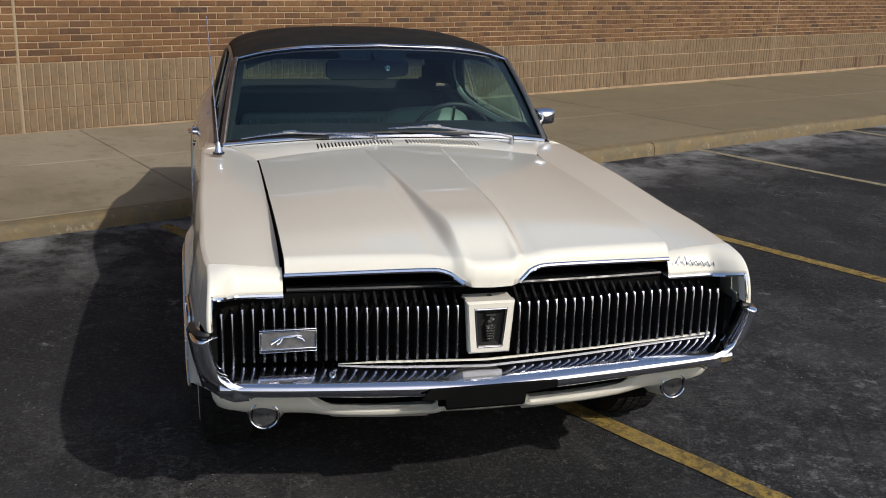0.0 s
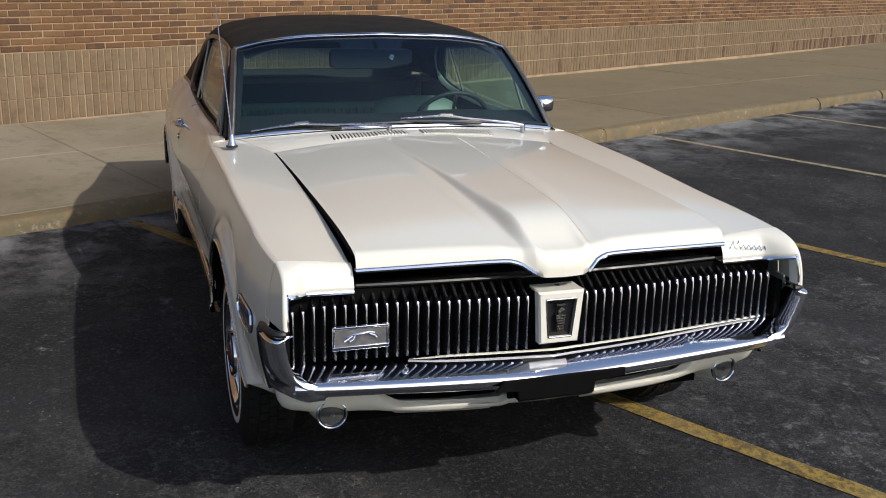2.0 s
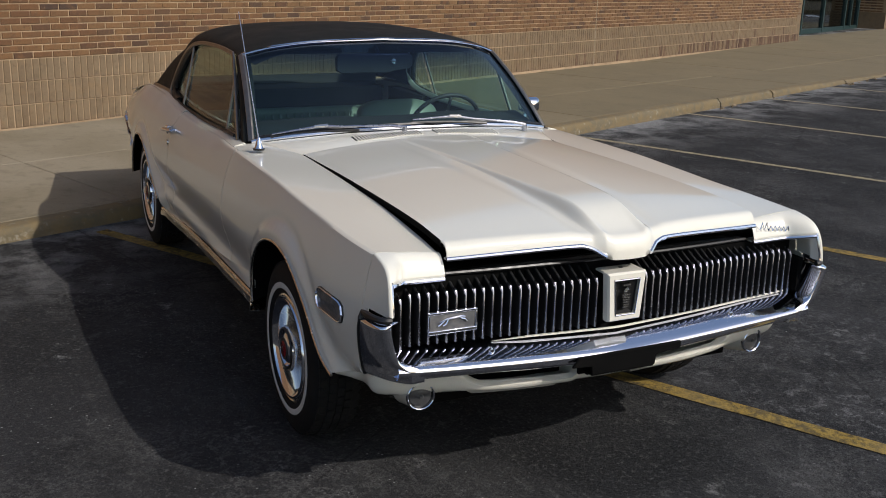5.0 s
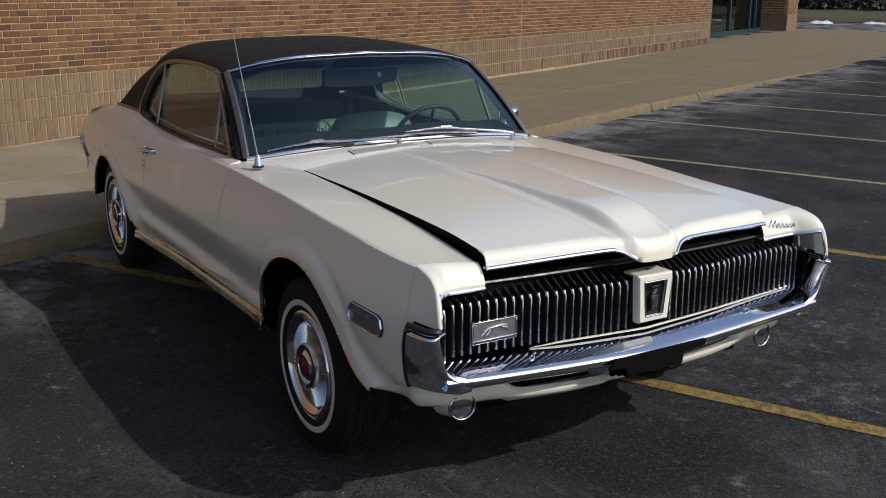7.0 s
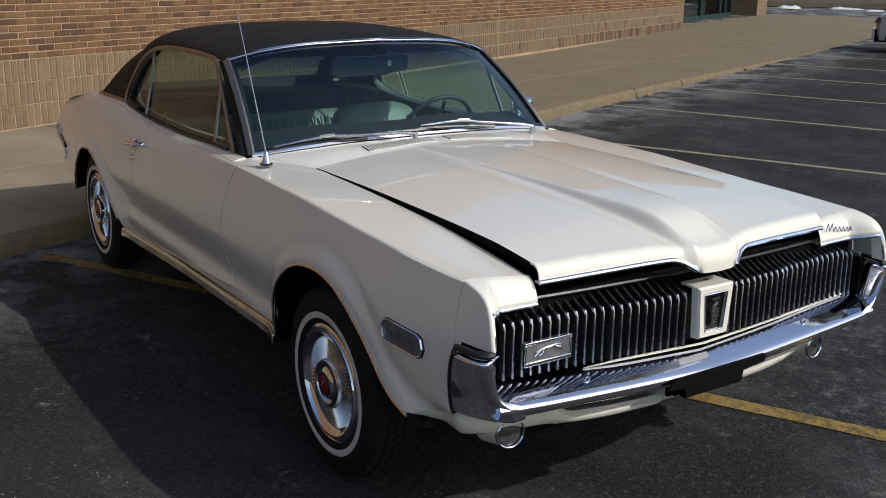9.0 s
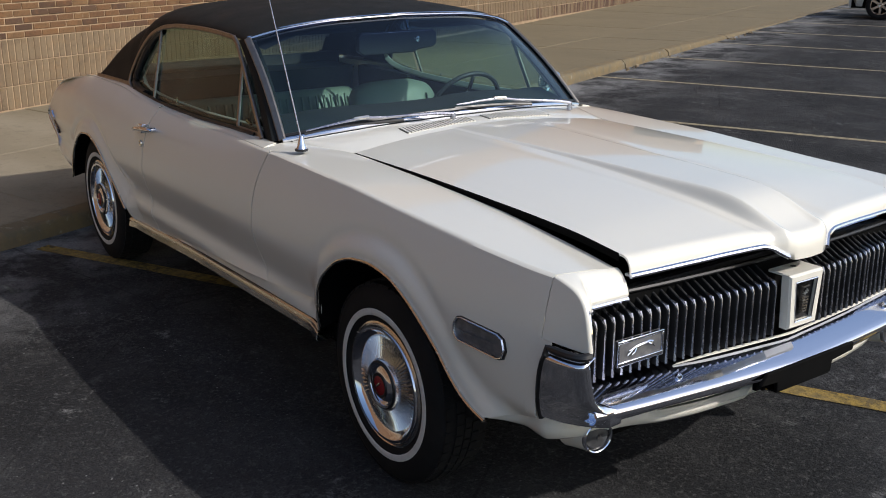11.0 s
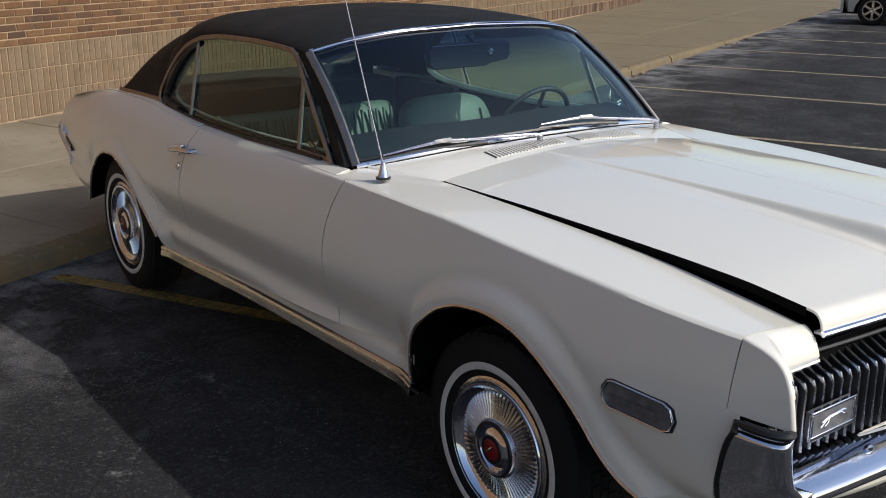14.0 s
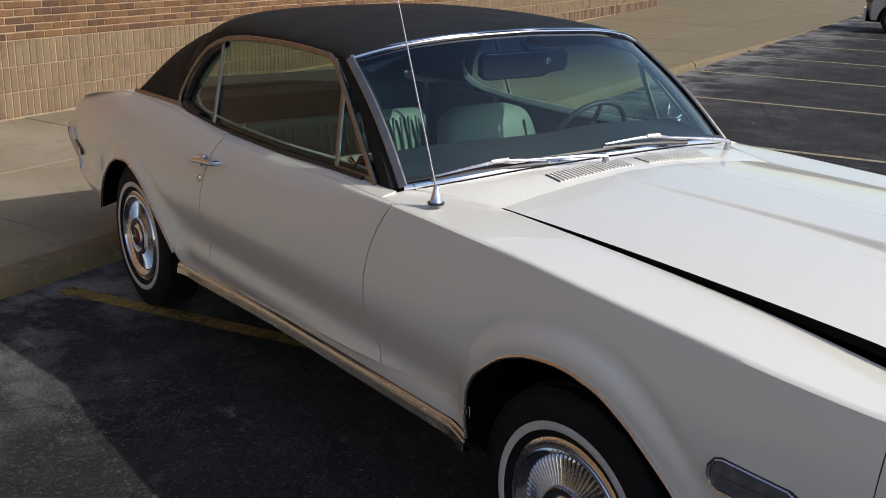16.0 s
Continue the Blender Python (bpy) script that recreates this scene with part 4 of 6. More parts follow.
bumper = link("front_bumper", *flared(joined(front_bar, *ends)), CHROME, car, "polished chrome bumper with upswept ends", thick=0.003, angle=42)
for x in (-0.46, 0.46):
    link("bumper_bolt", *moved(lathe_data([(-0.006, 0.0005), (-0.005, 0.006), (0.002, 0.010), (0.006, 0.010)], 12, "y"), Matrix.Translation((x, 0.078, 0.570)) @ pose(0, 0, 0, -70, 0, 0)), CHROME, bumper)
for side in (1, -1):
    # near-black box in place of the shade in the bumper's end gap
    link("bumper_gap", *mirrored(box_data(0.780, 0.800, 0.115, 0.19, 0.60, 0.722), side), SHADE_AND_BLACK, car)
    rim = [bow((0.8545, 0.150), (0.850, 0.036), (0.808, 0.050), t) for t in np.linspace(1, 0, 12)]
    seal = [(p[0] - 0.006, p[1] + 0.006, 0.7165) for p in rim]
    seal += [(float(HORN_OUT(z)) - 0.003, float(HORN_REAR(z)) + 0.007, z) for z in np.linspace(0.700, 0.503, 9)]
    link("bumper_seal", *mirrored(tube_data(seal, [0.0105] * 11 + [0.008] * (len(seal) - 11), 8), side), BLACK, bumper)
# near-black box that stands in for the shade behind the bumper
link("bumper_backing", *box_data(-0.74, 0.74, 0.165, 0.20, 0.49, 0.60), SHADE_AND_BLACK, car)

# ---- painted valance under the bumper, with slots, lamps and the empty plate bracket ----
def corner_x(y):
    return half_width(y, front_low(y) + 0.004)


val_path = dense([(0.0, 0.092), (0.3, 0.108), (0.6, 0.150), (0.70, 0.166), (0.762, 0.184), (corner_x(0.225) - 0.016, 0.225), (corner_x(0.28) - 0.007, 0.28), (corner_x(0.33) - 0.006, 0.33), (corner_x(0.373) - 0.006, 0.373)], 8)
rows = []
for side in (-1, 1):
    for x, y in (val_path[::-1] if side < 0 else val_path[1:]):
        a = x
        corner = step(0.70, 0.83, a)
        nx, ny = corner, -math.sqrt(max(0, 1 - corner**2))
        slot = step(0.115, 0.15, a) * (1 - step(0.44, 0.58, a))
        turn = step(0.19, 0.26, y)
        zb = 0.395 + 0.013 * step(0.3, 0.65, a) + 0.006 * step(0.66, 0.80, a) + 0.016 * step(0.22, 0.373, y)
        zt = 0.487 + 0.016 * step(0.1, 0.75, a) - 0.058 * slot
        zt += (front_low(y) + 0.010 - zt) * turn
        back = -0.10 * (1 - turn) * (1 - 0.6 * corner) - 0.004
        row = []
        for out, z in ((back, zt + 0.016 - 0.09 * slot), (-0.02 * (1 - turn) - 0.001, zt), (-0.004, zt - 0.008 * (1 - turn) - 0.003), (0.0 - 0.004 * turn, zt + (zb - zt) * 0.3), (-0.003 - 0.007 * turn, zt + (zb - zt) * 0.58), (-0.014 - 0.010 * turn, zb + (zt - zb) * 0.15), (-0.034, zb), (-0.10, zb + 0.006)):
            row.append(((x + nx * out) * side, y + ny * out, z))
        rows.append(row)
valance = link("front_valance", *grid_data(rows), IVORY, car, thick=0.003, angle=40)
link("plate_bracket", *joined(box_data(-0.147, 0.103, 0.070, 0.084, 0.440, 0.50), prism([(-0.212, 0.006, 0.494), (-0.185, 0.006, 0.526), (0.0, 0.006, 0.528), (0.200, 0.006, 0.530), (0.200, 0.006, 0.506), (0.104, 0.006, 0.496), (0.100, 0.006, 0.462), (-0.140, 0.006, 0.462), (-0.142, 0.006, 0.490)], (0, 0, 0), (0, 0.012, 0)), box_data(-0.138, 0.098, 0.010, 0.075, 0.456, 0.463), tube_data([(-0.112, 0.068, 0.443), (-0.112, 0.08, 0.443)], 0.010, 8), tube_data([(0.068, 0.068, 0.443), (0.068, 0.08, 0.443)], 0.010, 8)), SHADE_AND_BLACK, valance, "black empty plate bracket", bevel=0.003)
for side in (1, -1):
    m = Matrix.Translation((0.651 * side, 0.184, 0.411)) @ pose(0, 0, 0, 0, 0, 6 * side)
    lamp = link("turn_signal", *moved(lathe_data([(-0.008, 0.0455), (-0.015, 0.0465), (-0.0205, 0.0450), (-0.0225, 0.0425), (-0.0205, 0.0400), (-0.008, 0.0385)], 32, "y"), m), CHROME, car, "round lamp in a chrome bezel", angle=30)
    link("lamp_housing", *moved(lathe_data([(0.07, 0.066), (0.03, 0.055), (0.0, 0.0480), (-0.012, 0.0455)], 32, "y"), m), IVORY, lamp)
    link("lens_gasket", *moved(lathe_data([(-0.012, 0.0400), (-0.013, 0.0385), (-0.010, 0.0345)], 28, "y"), m), BLACK, lamp)
    link("lamp_lens", *moved(lathe_data([(-0.010, 0.0360), (-0.015, 0.034), (-0.0155, 0.030), (-0.019, 0.020), (-0.0205, 0.008), (-0.024, 0.006), (-0.025, 0.0005)], 28, "y"), m), LENS, lamp)
    link("lamp_reflector", *moved(lathe_data([(-0.004, 0.039), (0.012, 0.028), (0.022, 0.0005)], 28, "y"), m), TRIM, lamp)

# ---- wheels ----
TYRE = [(-0.075, 0.19), (-0.088, 0.215), (-0.093, 0.245), (-0.090, 0.280), (-0.080, 0.305), (-0.070, 0.3165), (-0.062, 0.3205), (-0.03, 0.3235), (0.03, 0.3235), (0.062, 0.3205), (0.075, 0.312), (0.088, 0.28), (0.092, 0.245), (0.085, 0.21), (0.07, 0.19)]


def wheel(cy, cx, name="wheel"):
    """A tyre on its rim; the outer face looks towards -x and is turned round for the other side."""
    base = lathe_data(TYRE, 72)
    blocks = []
    for i in range(54):
        a = 2 * math.pi * i / 54
        for j, (x0, x1) in enumerate(((-0.074, -0.046), (-0.041, -0.015), (-0.010, 0.012), (0.017, 0.042), (0.047, 0.074))):
            r0 = 0.3200 if j in (1, 2, 3) else 0.3130
            d = box_data(x0, x1, -0.0155, 0.0155, r0, r0 + 0.0085)
            blocks.append(moved(d, pose(0, 0, 0, math.degrees(a) + 3.3 * (j % 2), 0, 0)))
    w = link(name, *base, RUBBER, car, "black tyre with chrome wheel cover", angle=40)
    tagged(link("tread", *joined(*blocks), RUBBER, w), kind="stuff")
    link("whitewall", *lathe_data([(-0.0930, 0.223), (-0.0950, 0.226), (-0.0952, 0.235), (-0.0940, 0.244), (-0.0915, 0.2455)], 64), WHITEWALL, w, "thin white sidewall stripe")
    link("rim", *lathe_data([(-0.070, 0.205), (-0.084, 0.203), (-0.087, 0.197), (-0.080, 0.190), (-0.05, 0.186), (0.06, 0.186), (0.06, 0.02)], 48), TRIM, w)
    link("wheel_cover", *lathe_data([(-0.060, 0.190), (-0.086, 0.190), (-0.092, 0.186), (-0.092, 0.178), (-0.076, 0.166), (-0.070, 0.150), (-0.074, 0.110), (-0.082, 0.082), (-0.080, 0.078)], 64), CHROME, w, "chrome dished wheel cover")
    fins = []
    for i in range(66):
        d = grid_data([[(-0.070, -0.0034, 0.161), (-0.0725, 0, 0.160), (-0.070, 0.0034, 0.161)], [(-0.0720, -0.0036, 0.152), (-0.0785, 0, 0.152), (-0.0720, 0.0036, 0.152)], [(-0.0745, -0.0030, 0.115), (-0.0810, 0, 0.115), (-0.0745, 0.0030, 0.115)], [(-0.081, -0.0022, 0.085), (-0.0870, 0, 0.085), (-0.081, 0.0022, 0.085)]])
        fins.append(moved(d, pose(0, 0, 0, 360 / 66 * i, 0, 0)))
    link("rib_ring", *joined(*fins), TRIM, w, "fine radial ribs", angle=20)
    link("hub_cap", *lathe_data([(-0.076, 0.082), (-0.094, 0.079), (-0.099, 0.073), (-0.097, 0.066), (-0.088, 0.062), (-0.094, 0.052), (-0.100, 0.042), (-0.100, 0.034)], 40), CHROME, w)
    link("hub_ring", *lathe_data([(-0.094, 0.080), (-0.0985, 0.0775), (-0.0995, 0.0735)], 40), BLACK, w)
    link("hub_disc", *lathe_data([(-0.100, 0.042), (-0.1035, 0.040), (-0.103, 0.031)], 32), BLACK, w)
    link("hub_centre", *lathe_data([(-0.103, 0.031), (-0.1045, 0.028), (-0.1055, 0.0005)], 28), RED, w, "red enamel centre")
    link("hub_emblem", *tube_data([(-0.107, 0.012, -0.008), (-0.108, 0.004, 0.0), (-0.108, -0.003, 0.006), (-0.107, -0.010, 0.014)], [0.002, 0.004, 0.004, 0.002], 6), TRIM, w)
    w.matrix_basis = pose(cx, cy, 0.3235)
    return w


first_wheel = wheel(0.922, -0.755)
for cy, cx, rz, spin in ((3.715, -0.752, 0, 40), (0.922, 0.755, 180, 15), (3.715, 0.752, 180, 70)):
    copy_thing(first_wheel, pose(cx, cy, 0.3235, 0, 0, rz) @ pose(0, 0, 0, spin, 0, 0))

# underside boxes, their shade put into the near-black colour
link("underbody", *joined(box_data(-0.80, 0.80, 1.28, 3.18, 0.33, 0.40), box_data(-0.60, 0.60, 0.25, 4.65, 0.34, 0.42), box_data(-0.62, 0.62, 0.83, 0.97, 0.27, 0.37), box_data(-0.66, 0.66, 3.67, 3.77, 0.28, 0.36)), SHADE_AND_BLACK, car)

# ---- cowl, glass and roof ----
WS_LOW_Y = curve_of([(0.0, 1.676), (0.3, 1.692), (0.55, 1.735), (0.72, 1.805)])
WS_LOW_Z = curve_of([(0.0, 0.986), (0.3, 0.980), (0.55, 0.960), (0.72, 0.935)])
WS_TOP_Y = curve_of([(0.0, 2.115), (0.3, 2.132), (0.5, 2.168), (0.646, 2.225)])
WS_TOP_Z = curve_of([(0.0, 1.335), (0.3, 1.325), (0.5, 1.301), (0.646, 1.261)])

rows = []
for x in np.linspace(-0.69, 0.69, 61):
    a = abs(x)
    y1 = float(WS_LOW_Y(min(a, 0.72))) - 0.012
    y0 = 1.512
    if a > 0.597:
        y0 = 1.512 + (1.78 - 1.512) * (a - 0.597) / 0.093
    z1 = float(WS_LOW_Z(min(a, 0.72))) - 0.006
    z0 = hood_z(min(a, 0.586), 1.5) - 0.002
    if a > 0.597:
        z0 += (0.928 - z0) * (a - 0.597) / 0.093
    rows.append([(x, y0 + (max(y1, y0 + 0.004) - y0) * t, z0 + (z1 - z0) * t + 0.004 * math.sin(math.pi * t)) for t in np.linspace(0, 1, 12)])
cowl = link("cowl_panel", *grid_data(rows), IVORY, car, thick=0.003)


def cowl_z(x, y):
    y1 = float(WS_LOW_Y(abs(x))) - 0.012
    t = np.clip((y - 1.512) / (y1 - 1.512), 0, 1)
    z0 = hood_z(x, 1.5) - 0.002
    return z0 + (float(WS_LOW_Z(abs(x))) - 0.006 - z0) * t + 0.004 * math.sin(math.pi * t)


# flat near-black strips on the cowl give the shade inside its vent slots
for x0, x1 in ((-0.340, -0.030), (0.035, 0.345)):
    sl = []
    for x in np.linspace(x0, x1, 22):
        p0, p1 = Vector((x, 1.548, cowl_z(x, 1.548) + 0.0012)), Vector((x, 1.612, cowl_z(x, 1.612) + 0.0012))
        w = Vector((0.0027, 0, 0))
        sl.append(([p0 - w, p0 + w, p1 + w, p1 - w], [(0, 1, 2, 3)]))
    ribs = []
    for x in np.linspace(x0, x1, 22)[:-1] + (x1 - x0) / 42:
        z = cowl_z(x, 1.58)
        ribs.append(moved(box_data(-0.0040, 0.0040, -0.034, 0.034, -0.002, 0.0034), Matrix.Translation((x, 1.58, z)) @ pose(0, 0, 0, math.degrees(math.atan2(cowl_z(x, 1.612) - cowl_z(x, 1.548), 0.064)), 0, 0)))
    link("cowl_ribs", *joined(*ribs), IVORY, cowl, "ivory ribs between the vent slots", smooth=False)
    link("cowl_vent", *joined(*sl), SHADE_AND_BLACK, cowl, "row of dark narrow vent slots", smooth=False)


def ws_point(s, t, out=0.0):
    """A point of the windshield: s across (-1 to 1), t from its foot to its head."""
    xa, xb = 0.72 * abs(s), 0.646 * abs(s)
    p = Vector((xa, float(WS_LOW_Y(xa)), float(WS_LOW_Z(xa)))).lerp(Vector((xb, float(WS_TOP_Y(xb)), float(WS_TOP_Z(xb)))), t)
    bulge = 0.020 * math.sin(math.pi * t) + out
    p += Vector((0, -0.74, 0.67)) * bulge
    return Vector((p.x * (1 if s > 0 else -1), p.y, p.z))


windshield = link("windshield", *grid_data([[ws_point(s, t) for t in np.linspace(0, 1, 16)] for s in np.linspace(-1, 1, 41)]), WINDSHIELD, car, "tinted windshield with a blue sun band", facing=(0, -1, 1))
windshield.visible_shadow = False
edge = [ws_point(s, 1, 0.004) for s in np.linspace(-1, 1, 41)]
link("windshield_header_trim", *tube_data(edge, 0.0125, 8, 0.8), CHROME, car, "bright windshield surround")
edge = [ws_point(s, 0, 0.002) for s in np.linspace(-1, 1, 41)]
link("windshield_foot_trim", *tube_data(edge, 0.009, 8), CHROME, car)
link("windshield_gasket", *tube_data([ws_point(s, 0.035, 0.0) for s in np.linspace(-1, 1, 41)], 0.008, 6), BLACK, car)
for s in (-1, 1):
    link("windshield_side_trim", *strip_data([ws_point(s, t, 0.002) for t in np.linspace(0, 1, 12)], 0.028, 0.012, (s * 0.62, -0.58, 0.53)), DULL, car, "dull bright windshield side trim", angle=25)

# the side windows stand on the belt and lean in


def lean(z):
    return 0.742 - 0.268 * (z - 0.92)


RAIL = curve_of([(2.20, 1.256), (2.35, 1.268), (2.6, 1.275), (2.9, 1.268), (3.05, 1.252), (3.14, 1.225)])
C_FRONT = curve_of([(0.945, 3.395), (0.98, 3.405), (1.05, 3.375), (1.13, 3.315), (1.20, 3.225), (1.235, 3.13), (1.262, 3.0)])


ROOF_H = curve_of([(2.205, 1.343), (2.4, 1.367), (2.7, 1.379), (3.0, 1.369), (3.25, 1.345), (3.42, 1.314), (3.55, 1.270), (3.65, 1.222), (3.75, 1.152), (3.85, 1.058), (3.93, 0.962)])
ROOF_B = curve_of([(2.205, 1.256), (2.35, 1.268), (2.6, 1.275), (2.9, 1.268), (3.0, 1.260), (3.13, 1.232), (3.225, 1.198), (3.315, 1.130), (3.375, 1.050), (3.398, 0.985), (3.402, 0.950), (3.93, 0.946)])


def roof_row(yr):
    h, zb = float(ROOF_H(yr)), float(ROOF_B(yr))
    p = 1 - 0.48 * step(2.7, 3.45, yr)
    fade = 1 - step(2.205, 2.75, yr)
    row = []
    for s2 in np.linspace(-1, 1, 65):
        th = abs(s2) * math.pi / 2
        z = zb + (h - zb) * max(0.0, math.cos(th)) ** p
        x = (lean(z) + 0.006) * math.sin(th) ** p
        y = yr + fade * (float(WS_TOP_Y(min(x, 0.646))) - 2.225) + 0.006 - 0.05 * step(3.5, 3.93, yr) * (x / 0.73) ** 6
        row.append((x if s2 > 0 else -x, y, z))
    return row


rows = [roof_row(y) for y in bend(np.linspace(2.205, 3.0, 22), np.linspace(3.0, 3.39, 16), (3.395, 3.398, 3.40, 3.402), np.linspace(3.41, 3.93, 18))]
v, f = grid_data(rows)
# the back window takes up the middle of the rear slope
in_window = lambda q: all(abs(v[i][0]) < 0.575 and v[i][1] > 3.44 for i in q)
window_faces = [q for q in f if in_window(q)]
f = [q for q in f if not in_window(q)]
roof = link("vinyl_roof", v, f, VINYL, car, "black grained vinyl top", thick=0.004, angle=70)
rear_window = link("rear_window", [(p[0], p[1] - 0.003, p[2] - 0.003) for p in v], window_faces, REAR_GLASS, car, facing=(0, 1, 1))
rear_window.visible_shadow = False
for side in (1, -1):
    mir = lambda d: mirrored(d, side)
    # windshield post in black vinyl
    rows = []
    for t in np.linspace(0, 1, 12):
        p = ws_point(1, t)
        z = p.z
        w = 0.092 - 0.034 * t
        rows.append([(p.x + 0.006, p.y + 0.004, z), (lean(z) + 0.012, p.y + 0.022, z - 0.002), (lean(z) + 0.008, p.y + w, z - 0.004), (lean(z) - 0.02, p.y + w + 0.004, z - 0.004), (lean(z) - 0.05, p.y + 0.03, z)])
    link("windshield_post", *mir(grid_data(rows, True)), VINYL, car, angle=50)
    # bright rail over the windows and down the back post
    rail = [(lean(z) + 0.012, y, z) for y, z in [(1.902 + (2.262 - 1.902) * t, 0.928 + (1.238 - 0.928) * t) for t in np.linspace(0, 1, 10)]]
    rail += [(lean(float(RAIL(y))) + 0.010, y, float(RAIL(y)) - 0.004) for y in np.linspace(2.32, 3.0, 14)]
    rail += [(lean(z) + 0.010, float(C_FRONT(z)), z) for z in np.linspace(1.245, 0.965, 14)]
    rail += [(lean(0.95) + 0.010, 3.385, 0.948), (lean(0.93) + 0.012, 3.34, 0.934)]
    link("drip_rail", *mir(strip_data(rail, 0.020, 0.009, (1, 0, 0.25))), DULL, car, "bright window surround")
    link("vinyl_edge_trim", *mir(strip_data([(lean(0.945) + 0.006 - 0.008 * t, 3.40 + 0.52 * t, 0.954 - 0.014 * t) for t in np.linspace(0, 1, 8)], 0.022, 0.010, (0.95, 0, 0.3))), DULL, car, "bright strip under the vinyl")
    # belt rubber
    link("belt_seal", *mir(tube_data([(0.750, y, float(BELT(y)) + 0.004) for y in np.linspace(1.98, 3.32, 24)], 0.008, 6)), BLACK, car)

    def pane(outline, out=0.0):
        v = [(lean(z) + out, y, z) for y, z in outline]
        return v, [tuple(range(len(v)))]

    def frame_of(outline, r, out=0.002):
        pts = [(lean(z) + out, y, z) for y, z in outline]
        return joined(*[strip_data([p, q], 2.2 * r, r, (1, 0, 0.25)) for p, q in zip(pts, pts[1:] + pts[:1]) if (Vector(p) - Vector(q)).length > 0.03])

    vent = [(1.935, 0.936), (2.145, 0.934), (2.208, 1.172), (2.194, 1.174)]
    vw = link("vent_window", *mir(pane(vent)), SIDE_GLASS, car, "small pivoting glass", facing=(side, 0, 0.2))
    link("vent_frame", *mir(frame_of(vent, 0.007)), DULL, vw)
    link("vent_latch", *mir(tube_data([(lean(0.96) - 0.01, 2.07, 0.955), (lean(0.97) - 0.012, 2.11, 0.965)], [0.006, 0.01], 6)), TRIM, vw)
    door_pane = [(2.155, float(BELT(2.155)) - 0.01), (2.6, float(BELT(2.6)) - 0.01), (3.06, float(BELT(3.06)) - 0.01), (3.10, 1.10), (3.125, 1.225), (3.05, 1.248), (2.9, 1.258), (2.6, 1.264), (2.35, 1.257), (2.270, 1.235), (2.215, 1.180)]
    dw = link("door_window", *mir(pane(door_pane, -0.006)), SIDE_GLASS, car, facing=(side, 0, 0.2))
    link("window_post", *mir(strip_data([(lean(0.93), 2.150, 0.93), (lean(1.185), 2.216, 1.185)], 0.018, 0.008, (1, 0, 0.25))), DULL, dw)
    link("window_post", *mir(strip_data([(lean(0.92), 3.075, 0.92), (lean(1.1), 3.105, 1.1), (lean(1.225), 3.128, 1.232)], 0.018, 0.008, (1, 0, 0.25))), DULL, dw)
    quarter_pane = [(3.09, float(BELT(3.09)) - 0.006), (3.20, 0.932), (3.30, 0.955), (3.345, 1.0), (3.32, 1.08), (3.26, 1.15), (3.18, 1.21), (3.135, 1.222)]
    qw = link("quarter_window", *mir(pane(quarter_pane, -0.010)), SIDE_GLASS, car, facing=(side, 0, 0.2))
    link("quarter_seal", *mir(tube_data([(lean(z) - 0.004, float(C_FRONT(z)) - 0.035, z) for z in np.linspace(1.225, 0.96, 12)] + [(lean(0.94) - 0.002, 3.30, 0.942), (lean(0.93), 3.2, 0.932)], 0.018, 8)), BLACK, qw)

# ---- boot and tail ----
rows = []
for y in np.linspace(3.90, 4.655, 20):
    rows.append([(0.758 * s, y, float(CREASE(y)) + 0.006 - float(TAIL_DROP(y)) + 0.018 * (1 - s * s)) for s in np.linspace(-1, 1, 17)])
link("boot_lid", *grid_data(rows), IVORY, car, thick=0.004)
rows = []
for z in np.linspace(0.40, 0.824, 14):
    y = 4.798 + float(TAIL(z))
    w = half_width(y, z) - 0.006
    rows.append([(w * s, y + 0.03 * (1 - s * s), z) for s in np.linspace(-1, 1, 15)])
link("tail_panel", *grid_data(rows), IVORY, car, thick=0.004)
rows = []
for s in np.linspace(-1, 1, 31):
    a = abs(s)
    x = 0.74 * s
    y = 4.85 - 0.06 * a**4
    rows.append([(x, y - 0.10, 0.62), (x, y - 0.01, 0.615), (x, y, 0.59), (x, y, 0.53), (x, y - 0.02, 0.49), (x, y - 0.08, 0.48)])
link("rear_bumper", *grid_data(rows), CHROME, car, thick=0.003)
